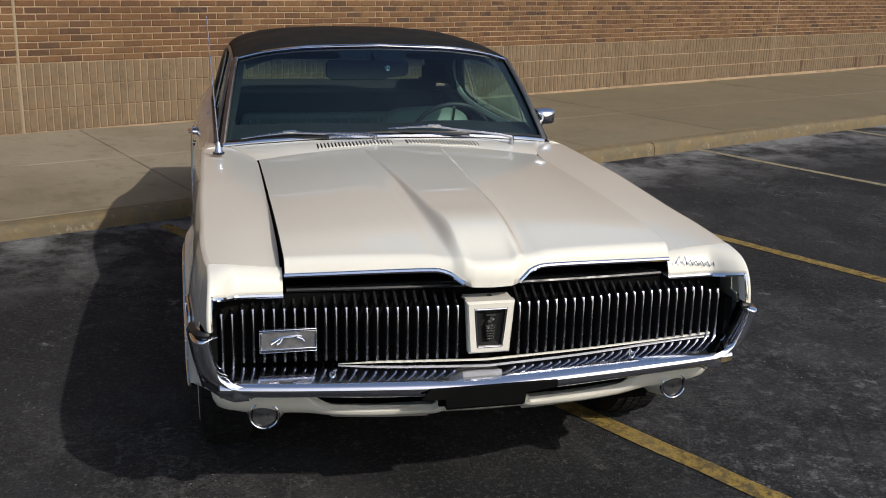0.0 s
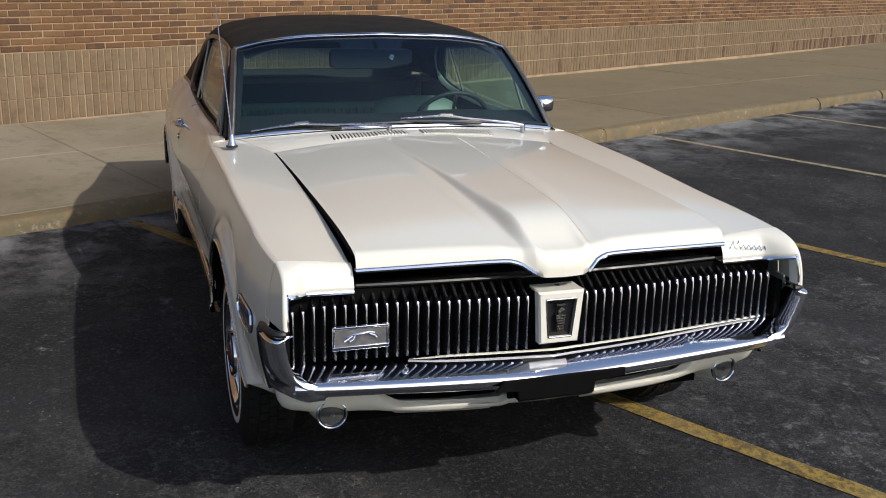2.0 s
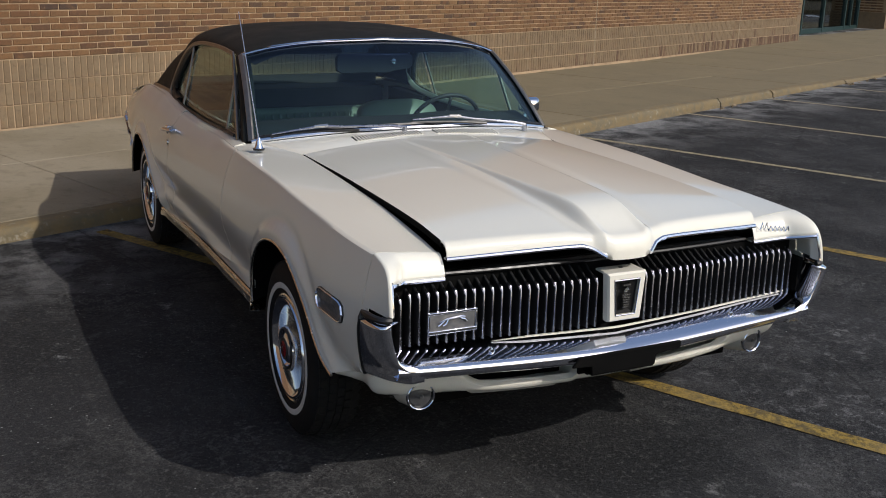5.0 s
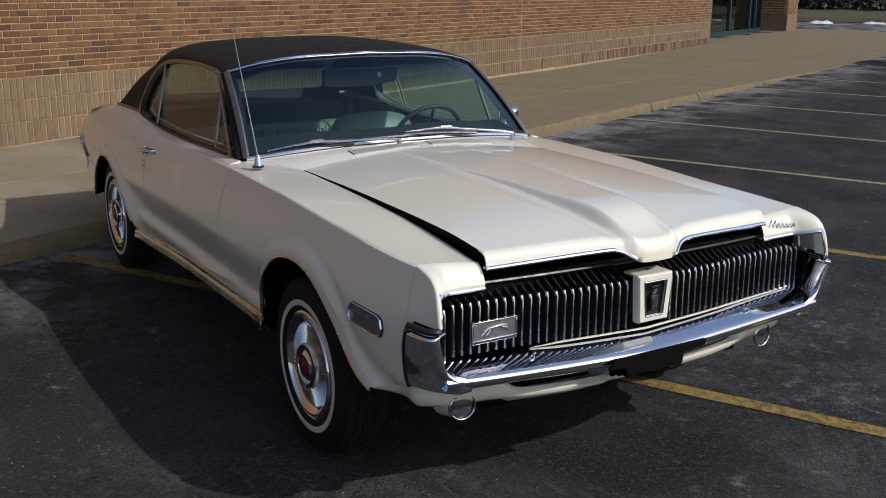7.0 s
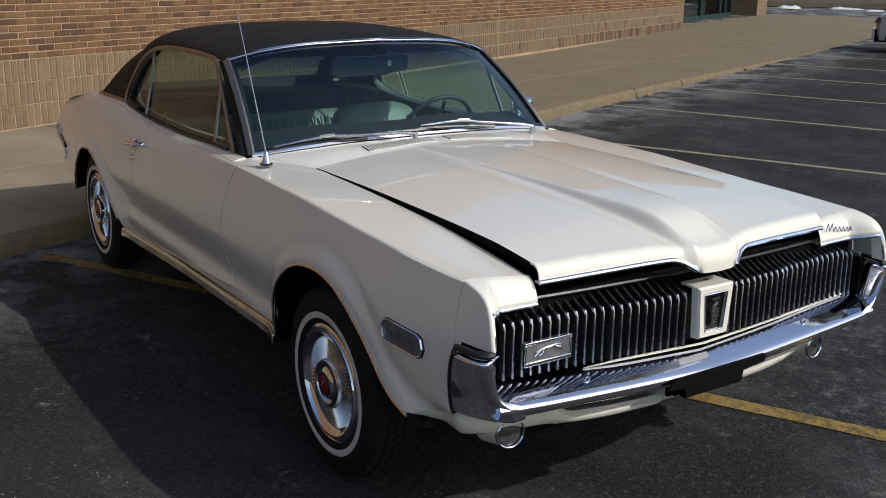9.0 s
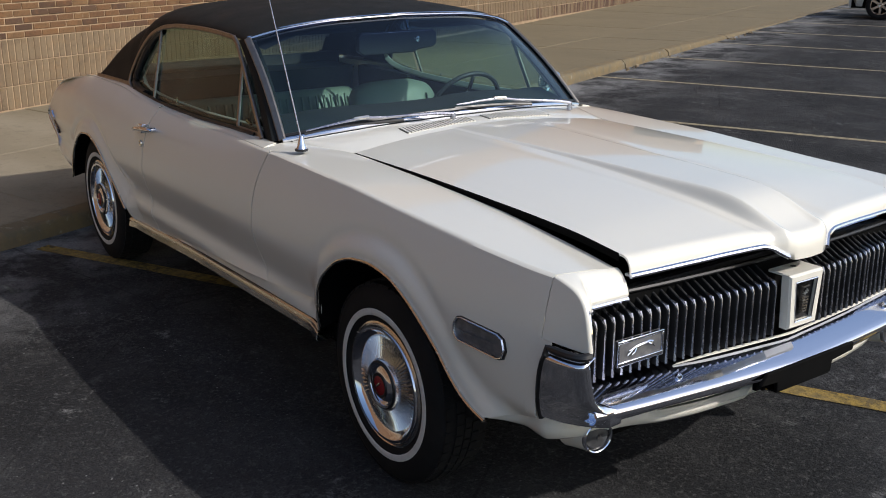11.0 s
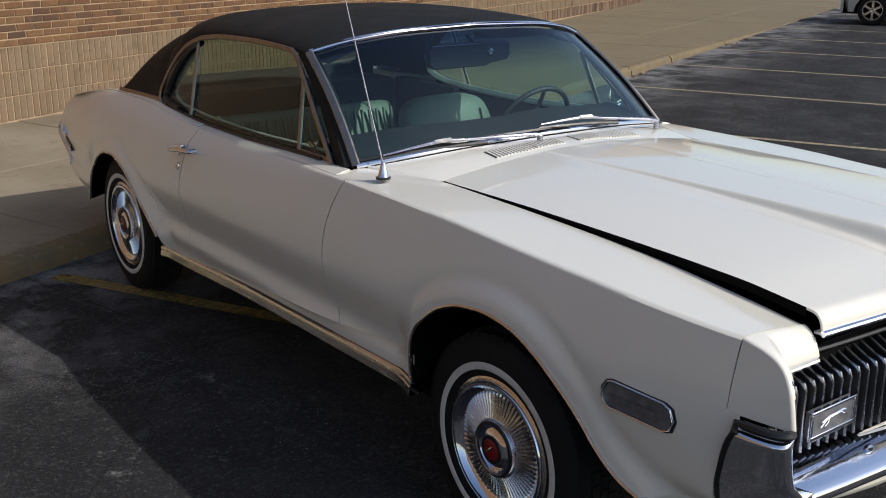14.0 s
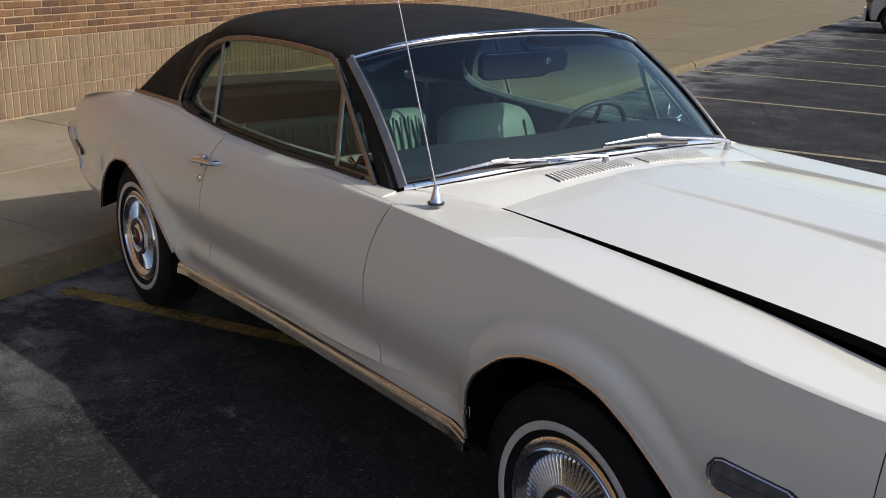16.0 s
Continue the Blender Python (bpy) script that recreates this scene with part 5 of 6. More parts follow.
for side in (1, -1):
    pts = [(half_width(4.80 + float(TAIL(z)), z) + 0.003, 4.80 + float(TAIL(z)) + 0.002, z) for z in np.linspace(0.66, 0.44, 10)]
    link("tail_edge_trim", *mirrored(tube_data(pts, [0.003, 0.006, 0.008, 0.008, 0.008, 0.008, 0.007, 0.006, 0.005, 0.003], 6), side), CHROME, car)
    y0, z0 = 4.62, 0.600
    w = half_width(y0, z0)
    out2 = [(4.640, 0.600), (4.625, 0.606), (4.540, 0.576), (4.531, 0.566), (4.537, 0.540), (4.549, 0.534), (4.625, 0.564), (4.641, 0.578)]
    v = [(half_width(y, z) + d, y, z) for d in (-0.004, 0.007) for y, z in out2]
    marker = link("rear_side_marker", *mirrored((v, [tuple(range(8)), tuple(range(8, 16))] + [(i, (i + 1) % 8, 8 + (i + 1) % 8, 8 + i) for i in range(8)]), side), MARKER, car, "dark red-brown marker lens", smooth=False, bevel=0.002)
    link("marker_end", *mirrored(tube_data([(half_width(4.537, 0.568) + 0.009, 4.538, 0.569), (half_width(4.545, 0.540) + 0.009, 4.546, 0.540)], 0.007, 8), side), CHROME, marker, "bright end piece")
    cat = joined(tube_data([(half_width(4.675, 0.655) + 0.004, 4.675, 0.655), (half_width(4.64, 0.637) + 0.006, 4.64, 0.637), (half_width(4.60, 0.618) + 0.004, 4.60, 0.618)], [0.006, 0.010, 0.005], 6))
    link("quarter_badge", *mirrored(cat, side), CHROME, car)

# ---- wipers, aerial, mirrors ----
for p, q in ((Vector((-0.095, 1.608, 0.998)), Vector((-0.648, 1.762, 0.966))), (Vector((0.512, 1.622, 0.982)), Vector((-0.026, 1.688, 1.014)))):
    at_w = lambda t, up, fwd=0.0: p.lerp(q, t) + Vector((0, -fwd, up + 0.012 * math.sin(math.pi * t)))
    wiper = link("wiper", *tube_data([at_w(0.0, 0.004), at_w(0.10, 0.008), at_w(0.30, 0.008), at_w(0.46, 0.010), at_w(0.63, 0.012)], [0.013, 0.012, 0.0085, 0.006, 0.005], 8, 0.6), BLADE_EDGE, car, "chrome wiper lying on the windshield foot")
    link("wiper_pivot", *tube_data([p + Vector((0, 0.002, -0.026)), p + Vector((0, 0, 0.006))], [0.012, 0.010], 12), BLADE_EDGE, wiper)
    link("wiper_bridge", *tube_data([at_w(0.36, 0.003), at_w(0.5, 0.010), at_w(0.63, 0.017), at_w(0.8, 0.011), at_w(0.995, 0.004)], [0.004, 0.006, 0.0085, 0.0055, 0.004], 6, 0.8), BLADE_EDGE, wiper)
    link("wiper_saddle", *tube_data([at_w(0.58, 0.018), at_w(0.68, 0.018)], [0.010, 0.009], 6, 0.8), TRIM, wiper)
    link("wiper_rubber", *tube_data([at_w(t, -0.010, -0.006) for t in (0.34, 0.5, 0.67, 0.84, 1.0)], 0.0065, 6), BLACK, wiper)

ant = link("aerial", *tube_data([(-0.743, 1.610, 0.955), (-0.744, 1.614, 0.99), (-0.771, 1.770, 1.482)], [0.0032, 0.003, 0.0017], 8), BLADE_EDGE, car, "thin chrome radio aerial")
link("aerial_base", *moved(lathe_data([(-0.006, 0.0215), (0.0, 0.021), (0.004, 0.017), (0.020, 0.013), (0.036, 0.009), (0.044, 0.0075), (0.048, 0.0035)], 20, "z"), Matrix.Translation((-0.743, 1.610, 0.940))), CHROME, ant)
link("aerial_gasket", *moved(lathe_data([(-0.004, 0.023), (0.002, 0.024), (0.004, 0.021)], 20, "z"), Matrix.Translation((-0.743, 1.610, 0.938))), BLACK, ant)

rows = []
for y, g in ((2.068, 0.25), (2.072, 0.55), (2.082, 0.80), (2.098, 0.95), (2.122, 1.0), (2.130, 0.97), (2.130, 0.86), (2.122, 0.84)):
    rows.append([(0.818 + 0.054 * g * math.copysign(abs(math.cos(t)) ** 0.45, math.cos(t)), y, 1.002 + 0.040 * g * math.copysign(abs(math.sin(t)) ** 0.45, math.sin(t))) for t in np.linspace(0, 2 * math.pi, 28, endpoint=False)])
v, f = grid_data(rows, True)
f.append(tuple(range(28)))
side_mirror = link("side_mirror", v, f, CHROME, car, "chrome door mirror", angle=50)
link("mirror_stalk", *tube_data([(0.815, 2.10, 0.985), (0.795, 2.10, 0.955), (0.775, 2.10, 0.922)], [0.012, 0.012, 0.018], 8), CHROME, side_mirror)
g = [(0.818 + 0.046 * math.copysign(abs(math.cos(t)) ** 0.45, math.cos(t)), 2.124, 1.002 + 0.033 * math.copysign(abs(math.sin(t)) ** 0.45, math.sin(t))) for t in np.linspace(0, 2 * math.pi, 28, endpoint=False)]
link("mirror_glass", g, [tuple(range(28))], MIRROR, side_mirror)

# ---- inside ----
def cushion(name, x0, x1, y0, y1, z0, z1, mat, parent, r=0.04, lean_y=0.0, label="", crown=0.0):
    """A padded block with rounded edges, leaning back by lean_y at its top."""
    rows = []
    for k2 in range(15):
        a2 = math.pi * k2 / 14
        h = -math.cos(a2)
        g = r * (1 - math.sin(a2) ** 0.7)
        z = (z0 + z1) / 2 + (z1 - z0) / 2 * math.copysign(abs(h) ** 0.8, h)
        t = (z - z0) / (z1 - z0)
        row = []
        for i in range(32):
            a = 2 * math.pi * i / 32
            c, s = math.cos(a), math.sin(a)
            e = 0.36
            cx, cy = math.copysign(abs(c) ** e, c), math.copysign(abs(s) ** e, s)
            row.append(((x0 + x1) / 2 + cx * ((x1 - x0) / 2 - g), (y0 + y1) / 2 + cy * ((y1 - y0) / 2 - g) + lean_y * t, z - crown * cx**4 * t**3))
        rows.append(row)
    v, f = grid_data(rows, True)
    f += [tuple(range(32)), tuple(range(len(v) - 32, len(v)))]
    return link(name, v, f, mat, parent, label, angle=50)


rows = []
for x in np.linspace(-0.70, 0.70, 41):
    a = abs(x)
    y1 = float(WS_LOW_Y(min(a, 0.72)))
    pod = 0.02 * math.exp(-(((x - 0.34) / 0.17) ** 4)) + 0.012 * math.exp(-(((x + 0.34) / 0.17) ** 4))
    rows.append([(x, y1 + 0.02, 0.962 - 0.05 * a * a), (x, y1 + 0.12, 0.976 + pod * 0.2 - 0.03 * a * a), (x, 2.04, 0.985 + pod * 0.5), (x, 2.08, 0.980 + pod * 0.5), (x, 2.105, 0.95 + pod), (x, 2.13, 0.80), (x, 2.05, 0.66)])
dash = link("dashboard", *grid_data(rows), INTERIOR, car, "black padded dashboard", thick=0.01, angle=60)
sw = Vector((0.365, 2.18, 0.893))
tilt = pose(*sw, -64, 0, 0)
ring = [tilt @ Vector((0.192 * math.cos(t), 0.192 * math.sin(t), 0)) for t in np.linspace(0, 2 * math.pi, 41)]
steer = link("steering_wheel", *tube_data(ring, 0.011, 8), INTERIOR, car, "thin-rimmed steering wheel with bright spokes")
link("steering_hub", *moved(lathe_data([(0.03, 0.02), (0.0, 0.065), (-0.02, 0.06), (-0.05, 0.03), (-0.25, 0.025)], 20, "z"), tilt), INTERIOR, steer)
for a in (200, 340, 270):
    link("steering_spoke", *tube_data([tilt @ Vector((0.05 * math.cos(radians(a)), 0.05 * math.sin(radians(a)), 0)), tilt @ Vector((0.188 * math.cos(radians(a)), 0.188 * math.sin(radians(a)), 0))], 0.009, 6), TRIM, steer)
for x0, x1, yb, top in ((-0.60, -0.10, 2.46, 0.845), (0.12, 0.63, 2.62, 0.955)):
    seat = cushion("front_seat", x0, x1, 2.20, yb + 0.10, 0.42, 0.58, SEAT, car, 0.05, label="pale parchment bucket seat")
    cushion("seat_back", x0 + 0.01, x1 - 0.01, yb, yb + 0.13, 0.50, top, SEAT, seat, 0.06, 0.13, crown=0.03)
    link("seat_piping", *tube_data([(x1 - 0.09, yb - 0.002 + 0.13 * t, 0.52 + (top - 0.03 - 0.52) * t) for t in (0.1, 0.4, 0.7, 0.9)], 0.005, 6), INTERIOR, seat)
rear_seat = cushion("rear_seat", -0.60, 0.60, 3.05, 3.48, 0.42, 0.60, SEAT, car, 0.05, label="pale rear bench")
cushion("rear_seat_back", -0.60, 0.60, 3.42, 3.54, 0.50, 0.815, SEAT, rear_seat, 0.05, 0.10)
for x in np.linspace(-0.54, 0.54, 25):
    link("seat_pleat", *tube_data([(x, 3.44, 0.60), (x, 3.47, 0.70), (x, 3.492, 0.79)], 0.009, 6), SEAT, rear_seat)
link("parcel_shelf", *joined(box_data(-0.62, 0.62, 3.60, 3.86, 0.915, 0.93), box_data(-0.66, 0.66, 3.84, 3.875, 0.92, 0.985)), INTERIOR, car)
link("cabin_floor", *joined(box_data(-0.76, 0.76, 1.80, 3.62, 0.38, 0.42), box_data(-0.76, 0.76, 1.78, 1.80, 0.40, 0.92), box_data(-0.62, 0.62, 3.62, 3.64, 0.40, 0.92)), INTERIOR, car)
for side in (1, -1):
    link("door_card", *mirrored(joined(box_data(0.715, 0.73, 1.86, 3.10, 0.42, 0.915), box_data(0.66, 0.73, 3.10, 3.62, 0.42, 0.925), box_data(0.66, 0.72, 2.3, 2.75, 0.66, 0.70)), side), INTERIOR, car)
    link("door_top_pad", *mirrored(tube_data([(0.712, y, float(BELT(y)) + 0.002) for y in np.linspace(1.95, 3.3, 16)], 0.012, 8), side), INTERIOR, car)
    rail = [(0.704, y, float(BELT(y)) + 0.010) for y in np.linspace(2.0, 3.22, 18)] + [(0.700, 3.30, 0.958), (0.692, 3.345, 0.985), (0.672, 3.352, 1.04), (0.650, 3.31, 1.11), (0.636, 3.24, 1.17)]
    link("window_garnish", *mirrored(strip_data(rail, 0.030, 0.010, (-0.75, 0.0, 0.66)), side), MOULDING, car, "pale inner window moulding", angle=30)
    link("lock_knob", *mirrored(tube_data([(0.715, 2.86, 0.91), (0.715, 2.86, 0.955)], [0.004, 0.006], 6), side), TRIM, car)
rows = []
for v in np.linspace(0, 1, 12):
    y = 2.17 + (3.42 - 2.17) * v
    rows.append([(0.60 * s, y, float(ROOF_H(min(max(y, 2.21), 3.4))) - 0.03 - 0.09 * abs(s) ** 3) for s in np.linspace(-1, 1, 17)])
link("headlining", *grid_data(rows), HEADLINER, car)
rv_face = [(-0.19, 0.030), (-0.175, 0.046), (0.17, 0.046), (0.19, 0.034), (0.19, -0.010), (0.175, -0.026), (0.10, -0.034), (0.075, -0.044), (-0.165, -0.044), (-0.19, -0.028)]
rv = link("rear_view_mirror", *moved(joined(prism([(x, 0, z) for x, z in rv_face], (0, 0, 0), (0, 0.028, 0)), tube_data([(0.03, 0.002, 0.02), (0.03, 0.07, 0.07)], 0.009, 6)), Matrix.Translation((-0.060, 2.045, 1.232))), BLACK, car, "black rear-view mirror with a small round lens", bevel=0.006)
link("mirror_button", *moved(lathe_data([(0.0, 0.014), (-0.006, 0.012), (-0.007, 0.0005)], 16, "y"), Matrix.Translation((0.031, 2.044, 1.242))), TRIM, rv)
for x0, x1 in ((-0.52, -0.16), (0.16, 0.52)):
    cushion("sun_visor", x0, x1, 2.19, 2.34, 1.268, 1.288, HEADLINER, car, 0.008)

# ---- ground ----
rows = []
GX = bend(np.linspace(-400, -12, 9), np.linspace(-12, 40, 40), np.linspace(40, 400, 9))
GY = bend(np.linspace(-400, -12, 9), np.linspace(-12, 30, 34), np.linspace(30, 400, 9))
rows = [[(x, y, 0.0) for y in GY] for x in GX]
tagged(link("ground", *grid_data(rows), ASPHALT, None, "dark worn asphalt with pale salt stains"), category="asphalt lot", kind="structure")


def at(o, u, v, s, d, z):
    return o + u * s + v * d + Vector((0, 0, z))


# stall lines, square to the kerb


def stall_line(name, a, b, w, mat, label):
    a, b = Vector((*a, 0)), Vector((*b, 0))
    d = (b - a).normalized()
    n = Vector((-d.y, d.x, 0)) * w / 2
    rnd = random.Random(round(a.x * 100))
    rows = []
    for t in np.linspace(0, 1, 40):
        p = a.lerp(b, t)
        e0, e1 = 1 + rnd.uniform(-0.06, 0.06), 1 + rnd.uniform(-0.06, 0.06)
        rows.append([p - n * e0 + Vector((0, 0, 0.004)), p + n * e1 + Vector((0, 0, 0.004))])
    return tagged(link(name, *grid_data(rows), mat, None, label), category="painted line", group="parking stall lines", kind="structure")


STALLS = [((-1.095, 4.09), YELLOW), ((1.44, 5.41), YELLOW), ((3.74, 6.72), FADED), ((6.17, 7.45), FADED), ((8.27, 8.36), FADED), ((10.36, 9.25), FADED), ((12.38, 10.10), FADED), ((14.40, 10.95), FADED), ((16.4, 11.8), FADED), ((18.4, 12.6), FADED)]
for i, (a, mat) in enumerate(STALLS):
    d = Vector((0.469, -0.883, 0)) if i == 0 else Vector((0.443, -0.8965, 0)) if i == 1 else Vector((0.425, -0.905, 0))
    b = Vector((*a, 0)) + d * 5.9
    stall_line("stall_line", a, (b.x, b.y), 0.092 if mat is YELLOW else 0.075, mat, "worn yellow stall line on dark asphalt" if mat is YELLOW else "faded pale yellow stall line on asphalt")

# ---- kerb and pavement ----
KERB_TOP = curve_of([(-16, 0.086), (-2, 0.090), (0, 0.100), (3, 0.114), (6, 0.120), (8, 0.108), (10, 0.086), (13.2, 0.046), (15.5, 0.022), (19, 0.014), (40, 0.012)])


def pave_z(d, s):
    """Rises from the kerb's top to the foot of the wall."""
    top, across = float(KERB_TOP(s)), 2.776 + 0.078 * s
    foot = max(0.022, 0.17 - 0.0115 * s)
    return top + (foot - top) * max(0.0, d - 0.15) / across


kerb = tagged(new("kerb"), "low worn concrete kerb with traces of yellow paint", "kerb", kind="structure")
cuts = [-12, -9, -6, -2.9, 0.1, 3.6, 7.62, 9.22, 12.0, 15.0, 18.0, 21.0, 24.0, 27.0, 30.0, 33.0, 36.0]
rnd = random.Random(4)
CHIPPED = (7.62, 9.22, 12.0)
for s0, s1 in zip(cuts, cuts[1:]):
    rows = []
    wide = 0.016 if s0 in CHIPPED else 0.006
    for s in np.linspace(s0 + wide, s1 - (0.016 if s1 in CHIPPED else 0.006), 24):
        kz = float(KERB_TOP(s))
        w = [rnd.uniform(-0.004, 0.004) for _ in range(3)]
        worn = rnd.choice((0, 0, 0, 0, 0, 0.006, 0.010, 0.016)) + (0.02 if min(abs(s - c) for c in CHIPPED) < 0.10 else 0)
        rows.append([at(KERB_O, KU, KV, s, d, z) for d, z in ((0.0, -0.05), (0.004 + w[0], 0.42 * kz), (0.012 + w[1], kz * 0.84 - worn), (0.028 + worn, kz * 0.965 + w[2]), (0.05, kz), (0.15, kz + 0.001), (0.15, -0.05))])
    v, f = grid_data(rows)
    n = 7
    f += [tuple(range(n)), tuple(range(len(v) - n, len(v)))]
    link("kerb_stone", v, f, KERB_PAINT, kerb, angle=50)

# ---- brick wall ----
END_S, BACK_S = 19.95, -14.0
FALL = 0.0085
wall = tagged(new("wall_north"), "orange-brown brick wall over a tan soldier-course base", "brick wall", kind="structure")
def wall_box(s0, s1, d0, d1, z0, z1):
    v, f = box_data(s0, s1, d0, d1, z0, z1)
    return [at(WALL_O, U, V, p[0], p[1], p[2] - FALL * p[0]) for p in v], f


link("wall_body", *joined(wall_box(BACK_S, END_S, 0.006, 0.32, -0.1, 6.0), wall_box(-34.0, BACK_S, 0.02, 0.32, -0.4, 6.0), wall_box(-34.0, -33.7, 0.32, 12, -0.4, 6.0), wall_box(END_S - 0.3, END_S, 0.32, 0.8, -0.1, 6.0)), MORTAR, wall, smooth=False)
JOINTS = (-2.66, 9.14, 15.8)
for s in JOINTS:
    link("control_joint", *wall_box(s - 0.008, s + 0.008, 0.000, 0.02, 0.1, 6.0), SEALANT, wall, "pale vertical sealant joint", smooth=False)


def brick_data(w, h, depth=0.02, c=0.004):
    """A brick's outer part, its face at d = 0 with worn arrises."""
    v = [(-w / 2, depth, -h / 2), (w / 2, depth, -h / 2), (w / 2, depth, h / 2), (-w / 2, depth, h / 2),
         (-w / 2, c, -h / 2), (w / 2, c, -h / 2), (w / 2, c, h / 2), (-w / 2, c, h / 2),
         (-w / 2 + c, 0, -h / 2 + c), (w / 2 - c, 0, -h / 2 + c), (w / 2 - c, 0, h / 2 - c), (-w / 2 + c, 0, h / 2 - c)]
    f = [(8, 9, 10, 11)] + [(a, (a + 1) % 4, 4 + (a + 1) % 4, 4 + a) for a in range(4)] + [(4 + a, 4 + (a + 1) % 4, 8 + (a + 1) % 4, 8 + a) for a in range(4)]
    return v, f


WALL_M = Matrix(((U.x, V.x, 0, WALL_O.x), (U.y, V.y, 0, WALL_O.y), (-FALL, 0, 1, 0), (0, 0, 0, 1)))
def piece_mesh(name, data, mat):
    me = bpy.data.meshes.new(name)
    me.from_pydata(data[0], [], data[1])
    me.materials.append(mat)
    return me


BW, BH, SW, SH = 0.192, 0.0595, 0.0699, 0.2
Z0 = 0.165
Z1 = Z0 + 3 * SH
brick_mesh, soldier_mesh = piece_mesh("brick", brick_data(BW - 0.010, BH - 0.010), BRICK), piece_mesh("soldier_brick", brick_data(0.0599, 0.193), SOLDIER)
far_b, far_s, far_d = ([], []), ([], []), ([], [])


def lay(s, z, w, h, near, mesh, name, far, jitter):
    for j in JOINTS:
        if abs(s - j) < w * 0.5 + 0.012:
            # cut bricks on both sides of the joint
            for a, b in ((s - w / 2, j - 0.008), (j + 0.008, s + w / 2)):
                if b - a > 0.025:
                    o = len(far[0])
                    v, f = brick_data(b - a - 0.010, h - 0.010)
                    far[0].extend(WALL_M @ (Vector(p) + Vector(((a + b) / 2, 0, z))) for p in v)
                    far[1].extend(tuple(i + o for i in q) for q in f)
            return
    off = -rnd.random() * 0.003
    m = WALL_M @ pose(s + rnd.uniform(-1, 1) * 0.0015, off, z + rnd.uniform(-1, 1) * 0.001, 0, rnd.uniform(-1, 1) * 0.3, 0)
    if near:
        ob = new(name, mesh)
        ob.parent = wall
        ob.matrix_basis = m
    else:
        o = len(far[0])
        v, f = brick_data(w - 0.010, h - 0.010)
        far[0].extend(m @ Vector(p) for p in v)
        far[1].extend(tuple(i + o for i in q) for q in f)


pieces = []
for r in range(24):
    z = Z1 + (r + 0.5) * BH
    for i in range(int((END_S - BACK_S) / BW)):
        s = BACK_S + (i + 0.5 + 0.5 * (r % 2)) * BW
        if s < END_S - BW * 0.5:
            pieces.append((s, z, BW, BH, r < 9 and -3.0 < s < 3.1, brick_mesh, "brick", far_b, 0))
for r in range(3):
    z = Z0 + (r + 0.5) * SH
    for i in range(int((END_S - BACK_S) / SW)):
        s = BACK_S + (i + 0.5) * SW
        stained = s > 5.3 and rnd.random() < (0.03 + 0.62 * float(step(8.5, 18, s))) * (1.0, 0.08, 0.0)[r]
        pieces.append((s, z, SW, SH, -3.2 < s < 3.5, soldier_mesh, "soldier_brick", far_d if stained else far_s, 0))
for p in pieces:
    lay(*p)


def stuff_of(name, far, mat, label):
    me = bpy.data.meshes.new(name)
    me.from_pydata([tuple(p) for p in far[0]], [], far[1])
    me.materials.append(mat)
    ob = new(name, me)
    ob.parent = wall
    return tagged(ob, label, kind="stuff")


stuff_of("brickwork", far_b, BRICK_FAR, "orange-brown running bond brickwork")
stuff_of("soldier_course", far_s, SOLDIER_FAR, "tan upright bricks in three courses")
stuff_of("stained_soldier_course", far_d, STAINED, "dark red wet-stained upright bricks")
link("wall_end", *wall_box(-34.0, BACK_S, 0.004, 0.02, -0.2, Z1 + 24 * BH), BRICK, wall, smooth=False)
link("upper_wall", *wall_box(-34.0, END_S, 0.002, 0.02, Z1 + 24 * BH, 6.0), BRICK, wall, smooth=False)
link("wall_end_face", *wall_box(END_S - 0.3, END_S + 0.004, -0.001, 0.8, 0.1, 6.0), SOLDIER, wall, smooth=False)

# ---- entrance recess, pier and canopy at the wall's far end ----
k = Mat("teal_frame", (0.012, 0.034, 0.034), 0.45)
k.tint(k.ramp(k.noise(12, 3), 0.4, 0.7, 0, 0.5), (0.018, 0.045, 0.045))
TEAL = k.m
shop = tagged(new("shop_entrance"), "recessed glazed shop entrance with dark teal metal frames", "entrance", kind="structure")
D = 0.85
posts = [20.0, 22.6, 24.55, 26.75, 27.4, 28.2]
for s in posts:
    link("frame_post", *wall_box(s - 0.05, s + 0.05, D - 0.06, D + 0.06, 0.2, 2.9), TEAL, shop, bevel=0.008)
for z0, z1 in ((0.2, 0.34), (2.25, 2.37), (2.8, 2.95)):
    link("frame_rail", *wall_box(19.95, 28.25, D - 0.05, D + 0.05, z0, z1), TEAL, shop, bevel=0.008)
for a, b in zip(posts, posts[1:]):
    g = link("pane", *wall_box(a + 0.05, b - 0.05, D - 0.004, D + 0.004, 0.34, 2.25), SHOP_GLASS, shop)
link("shop_interior", *joined(wall_box(19.9, 28.3, 5.5, 5.6, 0.1, 3.2), wall_box(19.9, 28.3, D, 5.6, 0.12, 0.2), wall_box(19.9, 28.3, D, 5.6, 2.95, 3.1)), INTERIOR, shop, smooth=False)
pier = tagged(new("wall_pier"), "brick pier at the far side of the entrance", "brick pier", kind="structure")
link("pier_body", *wall_box(28.3, 29.7, 0.0, 6.0, 0.0, 4.6), MORTAR, pier, smooth=False)
far_p = ([], [])
